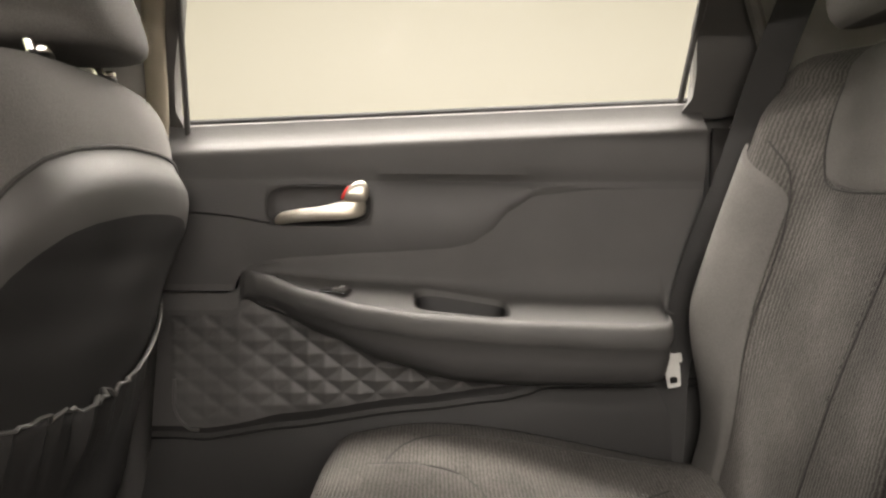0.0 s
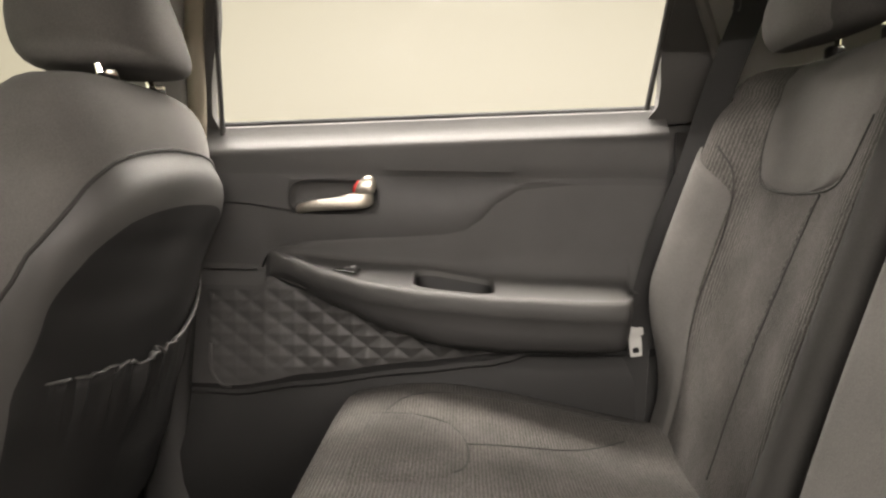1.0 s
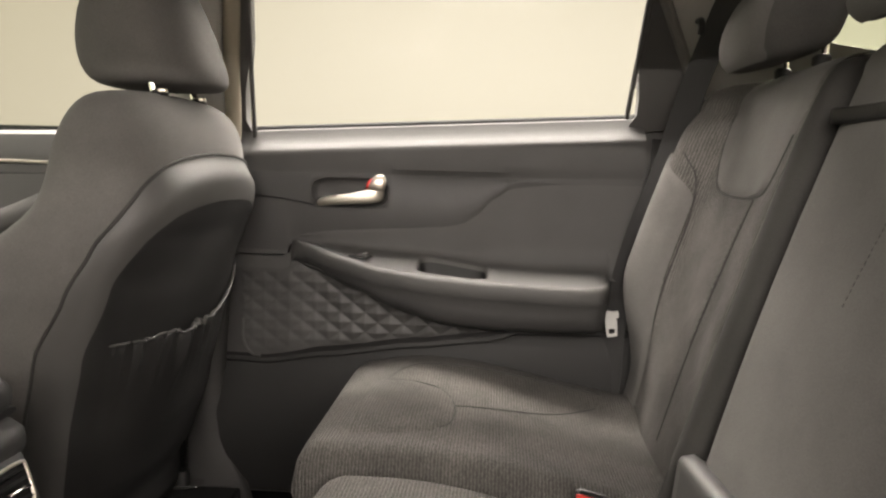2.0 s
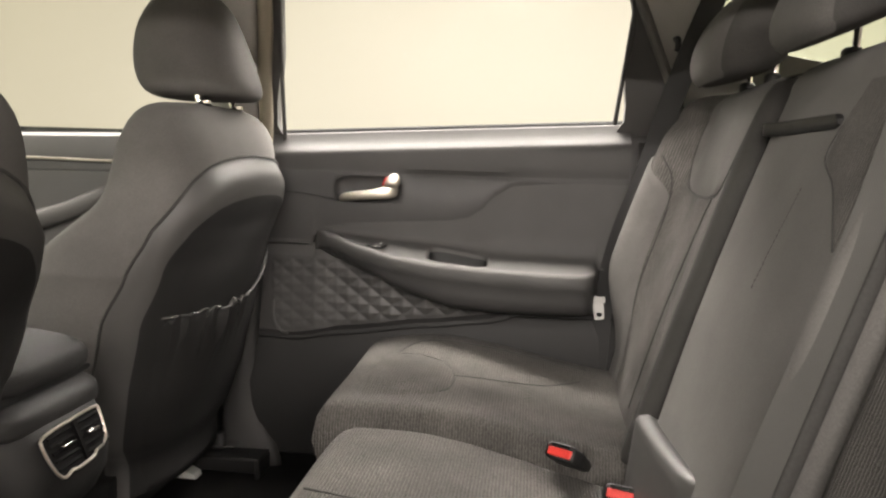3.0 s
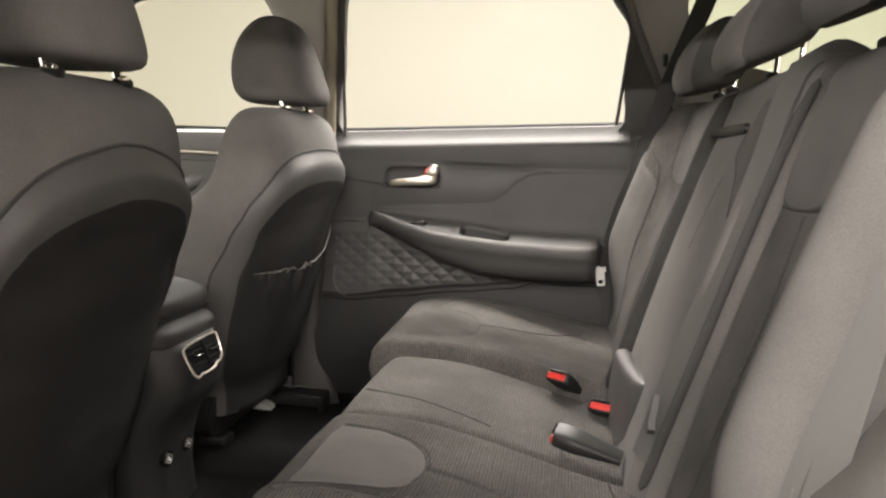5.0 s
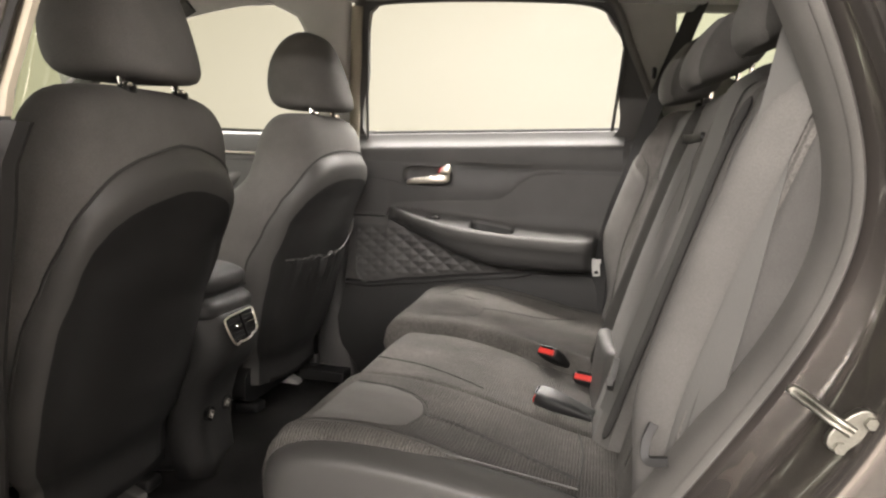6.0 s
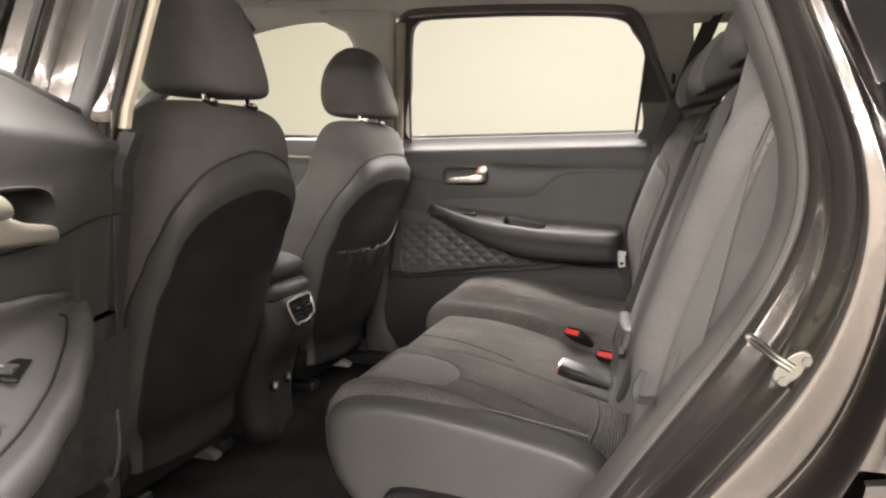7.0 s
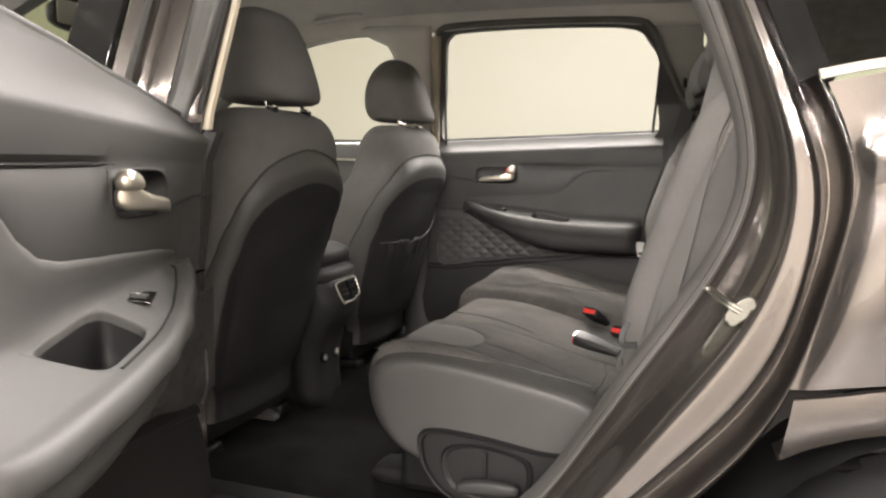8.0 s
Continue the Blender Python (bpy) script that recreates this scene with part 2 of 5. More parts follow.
FLOORM = mat("grey hall floor", (0.06, 0.057, 0.052), 0.3, vary=0.12, scale=1.5, grain=40, bump=0.05)
TYRE = mat("tyre rubber", (0.025, 0.025, 0.025), 0.8, grain=300, bump=0.3)
CLEAR = glass("side glass", (0.96, 0.965, 0.955), base=0.012)
GREEN = glass("green tinted glass", (0.9, 0.935, 0.86))
DARKG = glass("privacy glass", (0.06, 0.065, 0.06), 0.2)
# Wall glows by itself in place of hall light falling on it.
BACKDROP = glow("glowing cream wall", (0.950, 0.834, 0.54), 0.31)
ENDWALL = glow("glowing end wall", (0.95, 0.9, 0.78), 1.75)

# ---------------------------------------------------------------- the hall round the car
def plane_box(name, lo, hi, material, label, category):
    c = [(a + b) / 2 for a, b in zip(lo, hi)]
    s = [b - a for a, b in zip(lo, hi)]
    return tagged(mesh(name, *box(c, s), material, smooth=False), label, category, kind="structure")


plane_box("floor", (-15, -13, -0.1), (8, 5.2, 0), FLOORM, "polished grey concrete hall floor under the car", "floor")
plane_box("ceiling", (-15, -13, 3.5), (8, 5.2, 3.6), CEILM, "dim grey hall ceiling with strip lights", "ceiling")
plane_box("wall_north", (-15, 5.0, 0), (8, 5.2, 3.5), BACKDROP, "glowing cream hall wall seen through the windows", "wall")
plane_box("wall_south", (-15, -13.2, 0), (8, -13, 3.5), WALLM, "plain cream painted hall wall", "wall")
# End wall made to glow, so light reaches the seats through the windscreen.
plane_box("wall_west", (-15, -13, 0), (-14.8, 5.0, 3.5), ENDWALL, "glowing cream hall wall ahead of the car", "wall")
plane_box("wall_east", (7.8, -13, 0), (8, 5.0, 3.5), WALLM, "plain cream painted hall wall", "wall")

# ---------------------------------------------------------------- the car's shell
def side_y(z, base, lean=0.38, z0=1.22):
    """The far side's inner face: upright below the belt, leaning in above it."""
    return base - lean * max(0.0, z - z0)


def near_y(z, base, lean=0.38, z0=1.22):
    return base + lean * max(0.0, z - z0)


shell = thing("car_body", "dark bronze metallic car body with open rear doorway", "car", (0, CY, 0.3), kind="structure")


def shell_part(name, shape, material, label="", **k):
    ob = mesh(name, *shape, material, None, label, **k)
    ob.parent = shell
    ob.matrix_parent_inverse = Matrix.Translation((0, CY, 0.3)).inverted()
    return ob


# floor with a low tunnel, rising under the rear bench
def floor_z(x, y):
    z = 0.40 + 0.05 * math.exp(-((y - 0.0) / 0.11) ** 4)
    z += 0.06 * step(0.05, 0.2, x) + 0.22 * step(0.55, 0.7, x)
    return z


ob = mesh("floor_carpet", *grid(span(-1.9, 1.9, 76), span(-0.74, 0.80, 40), lambda x, y: (x, y, floor_z(x, y))), CARPET, None, "black loop carpet of the car floor", solid=0.012)
tagged(ob, "black loop pile carpet on the car floor", "carpet", kind="structure")

# headliner
def liner_z(x, y):
    return 1.715 - 0.16 * ((y - CY) / 0.62) ** 4 * 0.5 - 0.03 * (x / 1.2) ** 2 - 0.05 * step(-0.9, -1.5, x)


ob = mesh("ceiling_liner", *grid(span(-1.25, 1.75, 40), span(CY - 0.6, CY + 0.6, 24), lambda x, y: (x, y, liner_z(x, y))), LINER, None, solid=0.02)
tagged(ob, "light grey cloth headliner of the car roof", "headliner", kind="structure")
ob = shell_part("roof_skin", grid(span(-1.25, 1.8, 30), span(CY - 0.68, CY + 0.68, 16), lambda x, y: (x, y, liner_z(x, y) + 0.035)), PAINT, solid=0.01)

# far side: roof rail trim, pillars, front door card
def rail(x0, x1, za, zb, base, name, material=LINER):
    us = span(x0, x1, 30)
    rows = []
    for f in span(0, 1, 6):
        rows.append([(x, side_y(za(x) + (zb - za(x)) * f, base) - 0.012 * math.sin(math.pi * f), za(x) + (zb - za(x)) * f) for x in us])
    return shell_part(name, loft(rows, False, False), material, solid=0.012)


def front_top(x):
    return interp(x, [(-1.5, 1.33), (-1.2, 1.46), (-0.95, 1.565), (-0.72, 1.597), (-0.56, 1.60), (-0.4, 1.605), (0.0, 1.612), (0.3, 1.605), (0.5, 1.60), (1.0, 1.595), (1.4, 1.57)])


rail(-1.5, 1.5, lambda x: front_top(x) + 0.004, 1.69, 0.735, "roof_rail_trim")
# far upright trims
def post(name, edge0, edge1, base, material, bulge=0.02, thick=0.012, n=16):
    """A strip between two edges, each a table of (z, x)."""
    z0, z1 = edge0[0][0], edge0[-1][0]
    rows = []
    for z in span(z0, z1, n):
        a, b = interp(z, edge0), interp(z, edge1)
        rows.append([(a + (b - a) * f, side_y(z, base) - bulge * math.sin(math.pi * f) ** 0.6, z) for f in span(0, 1, 10)])
    return shell_part(name, loft(rows, False, False), material, solid=thick)


post("b_pillar_trim", [(1.15, -0.60), (1.3, -0.575), (1.5, -0.57), (1.555, -0.585), (1.585, -0.62), (1.60, -0.68), (1.625, -0.70)], [(1.15, -0.475), (1.3, -0.46), (1.5, -0.435), (1.625, -0.42)], 0.725, LINER, 0.03)
post("b_pillar_lower", [(0.40, -0.60), (0.46, -0.55), (0.62, -0.545), (0.85, -0.535), (1.16, -0.56)], [(0.40, -0.40), (0.43, -0.405), (0.455, -0.415), (0.50, -0.435), (0.56, -0.457), (0.70, -0.466), (0.96, -0.447), (1.16, -0.45)], 0.70, POSTM, 0.022, n=28)
post("door_seal_far", [(1.17, -0.465), (1.2, -0.462), (1.3, -0.452), (1.5, -0.428), (1.59, -0.415)], [(1.17, -0.441), (1.2, -0.438), (1.3, -0.428), (1.5, -0.402), (1.59, -0.39)], 0.722, BEIGE, 0.012)
post("door_seal_far", [(0.50, -0.49), (0.9, -0.485), (1.17, -0.465)], [(0.50, -0.472), (0.9, -0.462), (1.17, -0.441)], 0.722, RUBBER, 0.012)
# top run of the far rear doorway seal and its slanted rear run
path = [(x, side_y(z, 0.722) - 0.004, z) for x, z in ((-0.405, 1.585), (-0.385, 1.61), (-0.33, 1.622), (-0.1, 1.628), (0.15, 1.626), (0.30, 1.618), (0.35, 1.59), (0.39, 1.505), (0.43, 1.425), (0.475, 1.335), (0.50, 1.27))]
shell_part("door_seal_top", sweep(spline(path, 5), disc(0.011, 8)), SEALM)
# rear pillar trim with the quarter window's opening
QW = [(0.535, 1.497), (0.515, 1.535), (0.513, 1.572), (0.53, 1.583), (0.75, 1.578), (1.0, 1.565), (1.18, 1.54), (1.2, 1.50), (1.12, 1.40), (0.95, 1.385), (0.75, 1.40), (0.62, 1.435)]
OUT = [(0.49, 1.27), (0.46, 1.36), (0.395, 1.48), (0.33, 1.625), (0.75, 1.62), (1.1, 1.60), (1.45, 1.57), (1.5, 1.45), (1.5, 1.2), (1.1, 1.2), (0.8, 1.2), (0.46, 1.2)]
order = lambda pts: [Vector((x, side_y(z, 0.735), z)) for x, z in pts]
shell_part("c_pillar_trim", band(spline(order(OUT), 4, True), spline(order(QW), 4, True), (0, 0.02, 0)), PILLAR, sharp=50)
shell_part("quarter_glass_far", flat([p + Vector((0, 0.015, 0)) for p in spline(order(QW), 4, True)], (0, 0.004, 0)), GREEN, "green tinted quarter glass")
# luggage side below the pillar trim, and the tail
hook = sweep(spline([(0.463, 0.60, 1.428), (0.463, 0.578, 1.424), (0.463, 0.572, 1.410), (0.463, 0.578, 1.403)], 6), disc(0.006, 10))
shell_part("coat_hook", hook, BLACK, "small black coat hook")
shell_part("luggage_side_trim", grid(span(0.42, 1.8, 20), span(0.40, 1.22, 12), lambda x, z: (x, 0.73 + 0.01 * math.sin(3 * z) - 0.03 * step(0.9, 0.5, z), z)), TRIM, solid=0.012)
shell_part("luggage_side_trim", grid(span(0.62, 1.8, 20), span(0.40, 1.24, 12), lambda x, z: (x, -0.65 - 0.01 * math.sin(3 * z), z)), TRIM, solid=0.012)
TW = [(1.74, CY - 0.5, 1.22), (1.74, CY + 0.5, 1.22), (1.60, CY + 0.44, 1.56), (1.60, CY - 0.44, 1.56)]
TO = [(1.86, CY - 0.72, 0.4), (1.86, CY + 0.72, 0.4), (1.58, CY + 0.66, 1.70), (1.58, CY - 0.66, 1.70)]
shell_part("tailgate_trim", band(TO, TW, (0.03, 0, 0.01)), TRIM)
shell_part("tailgate_glass", flat([Vector(p) + Vector((0.015, 0, 0.004)) for p in TW], (0.004, 0, 0)), GREEN, "green tinted tailgate glass")

shell_part("corner_filler", box((0.50, 0.752, 1.15), (0.22, 0.02, 0.26)), TRIM, smooth=False)
shell_part("inner_panel", box((0.0, 0.775, 0.76), (3.9, 0.02, 0.92)), BLACK, smooth=False)
# far front door card: sill, dark inlay with a bright strip, pocket line
rows = []
for dz, y in ((0.0, 0.755), (-0.008, 0.742), (-0.05, 0.728), (-0.062, 0.728), (-0.066, 0.735), (-0.09, 0.737), (-0.094, 0.727), (-0.16, 0.722), (-0.25, 0.73), (-0.34, 0.725), (-0.40, 0.70), (-0.43, 0.70), (-0.5, 0.72), (-0.8, 0.73)):
    rows.append([(x, y, 1.205 + 0.02 * (x + 0.9) + dz) for x in span(-1.75, -0.58, 30)])
shell_part("front_door_card", loft(rows, False, False), SOFT, solid=0.01)
shell_part("bright_strip", sweep([Vector((x, 0.722, 1.148 + 0.02 * (x + 0.9) - 0.012 * step(-1.2, -0.7, x))) for x in span(-1.7, -0.6, 12)], disc(0.004, 8)), SATIN, "satin silver strip")
shell_part("armrest_ledge", sweep(spline([(-1.5, 0.71, 0.965), (-1.15, 0.70, 0.97), (-1.0, 0.705, 1.0), (-0.9, 0.72, 1.04), (-0.83, 0.755, 1.085)], 6), disc(0.024, 12)), SOFT)
FG = [(-1.55, 1.19), (-0.60, 1.212), (-0.575, 1.5), (-0.60, 1.57), (-0.66, 1.594), (-0.8, 1.59), (-0.95, 1.565), (-1.2, 1.46), (-1.45, 1.31)]
shell_part("front_side_glass", flat([(x, side_y(z, 0.752), z) for x, z in FG], (0, 0.004, 0)), CLEAR, "clear front side glass")
shell_part("a_pillar_trim", sweep(spline([(-1.62, 0.70, 1.20), (-1.35, 0.66, 1.38), (-1.15, 0.62, 1.50), (-0.95, 0.59, 1.60)], 5), disc(0.03, 8)), TRIM)
shell_part("a_pillar_trim", sweep(spline([(-1.62, -0.62, 1.20), (-1.35, -0.58, 1.38), (-1.15, -0.54, 1.50), (-0.95, -0.51, 1.60)], 5), disc(0.03, 8)), TRIM)
shell_part("windscreen", flat([(-1.65, CY - 0.64, 1.2), (-1.65, CY + 0.64, 1.2), (-1.12, CY + 0.56, 1.62), (-1.12, CY - 0.56, 1.62)], (0.004, 0, 0.004)), GREEN, "tinted windscreen")
# dashboard and bonnet close the front
v, f = loft([sup((x, CY, z), (0, 0.66, 0), (0, 0, h), 4, 28) for x, z, h in ((-1.95, 1.0, 0.22), (-1.6, 1.0, 0.21), (-1.4, 0.98, 0.19), (-1.3, 0.93, 0.12))])
ob = mesh("dashboard", v, f, SOFT, sub=1)
tagged(ob, "dark soft plastic dashboard under the windscreen", "dashboard", kind="structure")
shell_part("front_bulkhead", box((-1.93, CY, 0.78), (0.02, 1.56, 0.8)), BLACK, smooth=False)

# near side: the doorway's pan between the seal and the outer skin
P0 = [(0.40, 1.60), (0.455, 1.50), (0.496, 1.419), (0.524, 1.341), (0.551, 1.276), (0.573, 1.204), (0.582, 1.144), (0.575, 1.082), (0.544, 1.008), (0.508, 0.941), (0.437, 0.839), (0.377, 0.734), (0.309, 0.611), (0.25, 0.52), (0.17, 0.445), (0.05, 0.42)]
P1 = [(0.44, 1.60), (0.495, 1.50), (0.533, 1.412), (0.562, 1.325), (0.585, 1.245), (0.600, 1.18), (0.602, 1.13), (0.594, 1.075), (0.567, 1.005), (0.532, 0.935), (0.465, 0.838), (0.40, 0.735), (0.328, 0.610), (0.268, 0.51), (0.18, 0.425), (0.05, 0.398)]
P2 = [(0.455, 1.61), (0.51, 1.505), (0.545, 1.41), (0.582, 1.31), (0.606, 1.235), (0.622, 1.17), (0.626, 1.12), (0.621, 1.06), (0.600, 0.99), (0.565, 0.92), (0.492, 0.82), (0.42, 0.725), (0.352, 0.60), (0.285, 0.49), (0.19, 0.405), (0.05, 0.375)]
P3 = [(0.475, 1.615), (0.53, 1.51), (0.57, 1.405), (0.606, 1.305), (0.640, 1.215), (0.660, 1.16), (0.668, 1.10), (0.668, 1.04), (0.655, 0.97), (0.643, 0.90), (0.60, 0.80), (0.515, 0.725), (0.42, 0.61), (0.31, 0.48), (0.20, 0.385), (0.05, 0.345)]
P4 = [(0.485, 1.62), (0.54, 1.51), (0.583, 1.405), (0.62, 1.31), (0.655, 1.235), (0.694, 1.165), (0.70, 1.105), (0.692, 1.04), (0.678, 0.97), (0.66, 0.89), (0.635, 0.80), (0.55, 0.715), (0.45, 0.60), (0.335, 0.46), (0.21, 0.365), (0.05, 0.32)]
P5 = [(0.495, 1.62), (0.55, 1.505), (0.595, 1.40), (0.636, 1.32), (0.675, 1.245), (0.716, 1.165), (0.718, 1.12), (0.705, 1.05), (0.686, 0.97), (0.668, 0.89), (0.645, 0.775), (0.57, 0.70), (0.465, 0.59), (0.35, 0.45), (0.215, 0.35), (0.05, 0.305)]


def run(pts, base, n=5):
    line = spline([(x, near_y(z, base), z) for x, z in pts], n)
    for _ in range(45):
        line = line[:1] + [(a + b * 2 + c) / 4 for a, b, c in zip(line, line[1:], line[2:])] + line[-1:]
    return line


def between(a, b, f, out=0.0):
    return [Vector(p).lerp(Vector(q), f) + Vector((0, out, 0)) for p, q in zip(a, b)]


c0, c1, c2, c3, c4, c5 = run(P0, -0.742), run(P1, -0.768), run(P2, -0.79), run(P3, -0.856), run(P4, -0.842), run(P5, -0.90)
# the cloth covered seal that edges the doorway
seal_rows = [between(c0, c1, f, o) for f, o in ((-0.1, 0.03), (0.0, 0.004), (0.15, -0.012), (0.42, -0.018), (0.46, -0.012), (0.5, -0.018), (0.8, -0.016), (1.0, -0.002), (1.03, 0.02))]
shell_part("doorway_seal", loft(seal_rows, False, False), SEALM, "grey cloth covered doorway seal", sharp=60)
pan = [between(c1, c2, 0.0, 0.004), between(c1, c2, 0.45, 0.0), between(c1, c2, 0.95, -0.001), between(c2, c3, 0.10, -0.006), between(c2, c3, 0.28, -0.030), between(c2, c3, 0.42, -0.041), between(c2, c3, 0.60, -0.032),
       between(c2, c3, 0.92, -0.012), between(c3, c4, 0.12, -0.012), between(c3, c4, 0.42, -0.002), between(c3, c4, 0.85, 0.034), between(c4, c5, 0.32, 0.044), between(c4, c5, 0.5, 0.006), between(c4, c5, 0.6, -0.010), between(c4, c5, 0.8, -0.016), c5]
shell_part("doorway_pan", loft(pan, False, False), PAINT, "dark bronze painted door shut face", sub=2)
low = [p for p in c5 if p.z < 0.82]
shell_part("shut_face_foot", loft([[p + Vector(d) for p in low] for d in ((0, 0, 0), (0, 0.012, -0.012), (0, 0.05, -0.03), (0.0, 0.09, -0.03))], False, False), PAINT)
# outer quarter panel, with its swage, belt strip and dark glass
def skin_y(x, z):
    y = -0.905 - 0.018 * step(0.78, 0.98, z) + 0.02 * step(1.02, 1.26, z) - 0.012 * math.exp(-((z - 1.165) / 0.02) ** 2)
    return y + 0.03 * step(0.9, 1.9, x)


edge = [p for p in c5 if 0.83 < p.z < 1.268]
rows = []
for p in edge:
    row = []
    for g in (0, 0.004, 0.01, 0.02, 0.05, 0.1, 0.2, 0.35, 0.5, 0.75, 1):
        d = (2.0 - p.x) * g
        z = p.z + 0.18 * min(d, 0.16) * step(1.05, 1.26, p.z) + 0.2 * min(d, 0.26) * step(0.95, 0.84, p.z)
        row.append((p.x + d, -0.90 + (skin_y(p.x + d, z) + 0.90) * step(0, 0.02, g), z))
    rows.append(row)
shell_part("quarter_panel", loft(rows, False, False), PAINT, "dark bronze painted quarter panel", sharp=60)
shell_part("belt_strip", sweep(spline([(0.656, -0.899, 1.272), (0.74, -0.899, 1.287), (0.9, -0.896, 1.302), (1.2, -0.89, 1.31), (1.9, -0.855, 1.31)], 4), [(-0.008, -0.004), (0.005, -0.004), (0.005, 0.006), (-0.008, 0.006)]), ZINC, "satin belt strip")
shell_part("quarter_glass", flat([(0.66, -0.862, 1.285), (1.5, -0.85, 1.305), (1.35, -0.78, 1.52), (0.9, -0.77, 1.56), (0.545, -0.775, 1.545)], (0, 0.005, 0)), DARKG, "dark privacy quarter glass")
gl = spline([(0.52, near_y(1.62, -0.905), 1.62), (0.575, near_y(1.505, -0.905), 1.505), (0.613, near_y(1.40, -0.905), 1.40), (0.66, near_y(1.27, -0.905), 1.27)], 6)
shell_part("pillar_applique", sweep(gl, [(-0.03, -0.006), (0.008, -0.008), (0.012, -0.006), (0.012, 0.004), (-0.03, 0.004)]), GLOSSB, "gloss black pillar applique")
# lower cladding and wheel arch
inner = spline([(x, -0.917, z) for x, z in ((0.641, 0.74), (0.691, 0.769), (0.769, 0.796), (0.9, 0.815), (1.0, 0.815), (1.2, 0.78), (1.4, 0.66), (1.45, 0.5))], 5)
top = spline([(x, -0.917, z) for x, z in ((0.655, 0.834), (0.719, 0.848), (0.763, 0.859), (0.9, 0.885), (1.0, 0.89), (1.2, 0.86), (1.48, 0.72), (1.56, 0.5))], 5)
shell_part("arch_cladding", loft([between(top, inner, f, o) for f, o in ((0, 0.012), (0.02, 0.0), (0.5, -0.003), (0.94, 0.0), (0.99, 0.006), (1.0, 0.02), (1.0, 0.08))], False, False), PAINT, "bronze painted wheel arch edge", sharp=60)
# wheel well and wheel
v, f = loft([[(0.95 + r * math.cos(a), y, 0.42 + r * math.sin(a)) for a in span(-0.3, math.pi + 0.3, 20)] for r, y in ((0.40, -0.90), (0.41, -0.62), (0.1, -0.60))], False, False)
shell_part("wheel_well", (v, f), BLACK)
wheel = thing("wheel", "black tyre on the car's rear wheel in its arch", "wheel", (0.95, -0.79, 0.365))
ring = [[Vector((r * math.cos(2 * math.pi * i / 40), y, r * math.sin(2 * math.pi * i / 40))) for i in range(40)] for r, y in ((0.23, -0.10), (0.33, -0.115), (0.36, -0.09), (0.365, 0), (0.36, 0.09), (0.33, 0.115), (0.23, 0.10))]
mesh("tyre", *loft(ring, True, False), TYRE, wheel)
ring = [[Vector((r * math.cos(2 * math.pi * i / 40), y, r * math.sin(2 * math.pi * i / 40))) for i in range(40)] for r, y in ((0.02, -0.05), (0.1, -0.06), (0.2, -0.085), (0.235, -0.1), (0.235, 0.1))]
mesh("rim", *loft(ring, True, False), SATIN, wheel)
# sill under the doorway
sill = [[(x, y, z) for x in span(-0.62, 0.22, 12)] for y, z in ((-0.70, 0.42), (-0.74, 0.425), (-0.77, 0.40), (-0.80, 0.375), (-0.85, 0.37), (-0.88, 0.345), (-0.90, 0.30), (-0.89, 0.22))]
shell_part("sill", loft(sill, False, False), PAINT, "dark bronze painted sill", sharp=60)
shell_part("sill_scuff_trim", box((-0.18, -0.715, 0.43), (0.8, 0.06, 0.02)), BLACK, bevel=0.006)
# near B pillar: inner trim, beige strip, seal, painted face, front door's rear edge
def near_post(name, cols, zs, material, label="", **k):
    """cols: (x offset, base y) across; follows the pillar's slope."""
    rows = []
    for z in zs:
        s = 0.02 * (z - 1.2) - 0.03 * step(1.21, 1.12, z) - 0.022 * step(1.1, 0.85, z) - 0.01 * step(0.7, 0.42, z)
        rows.append([(x + s, near_y(z, y), z) for x, y in cols])
    return shell_part(name, loft(rows, False, False), material, label, **k)


ZS = span(0.40, 1.66, 24)
near_post("b_pillar_trim_near", [(-0.68, -0.70), (-0.62, -0.67), (-0.52, -0.675), (-0.45, -0.70), (-0.405, -0.745)], ZS, TRIM)
near_post("beige_edge_trim", [(-0.390, -0.782), (-0.387, -0.790), (-0.381, -0.792), (-0.374, -0.790), (-0.371, -0.782)], span(1.195, 1.66, 14), BEIGE, "beige pillar edge trim")
near_post("doorway_seal_front", [(-0.374, -0.74), (-0.362, -0.755), (-0.352, -0.77), (-0.355, -0.79), (-0.37, -0.80), (-0.38, -0.795)], span(0.40, 1.19, 14), RUBBER)
near_post("b_pillar_face", [(-0.384, -0.785), (-0.386, -0.796), (-0.388, -0.800), (-0.388, -0.815), (-0.396, -0.822), (-0.412, -0.826), (-0.418, -0.832), (-0.428, -0.836), (-0.432, -0.85), (-0.446, -0.856), (-0.47, -0.858), (-0.478, -0.868), (-0.49, -0.872), (-0.496, -0.885), (-0.51, -0.892), (-0.53, -0.90)], ZS, PAINT, "dark bronze painted pillar face", sharp=40)
near_post("pillar_seal", [(-0.388, -0.795), (-0.384, -0.804), (-0.388, -0.812), (-0.396, -0.806), (-0.398, -0.795)], ZS, RUBBER)
near_post("pillar_seal", [(-0.424, -0.834), (-0.416, -0.846), (-0.424, -0.852), (-0.434, -0.846), (-0.436, -0.834)], ZS, RUBBER)
near_post("pillar_seal", [(-0.494, -0.882), (-0.488, -0.892), (-0.494, -0.898), (-0.504, -0.892), (-0.506, -0.882)], ZS, RUBBER)
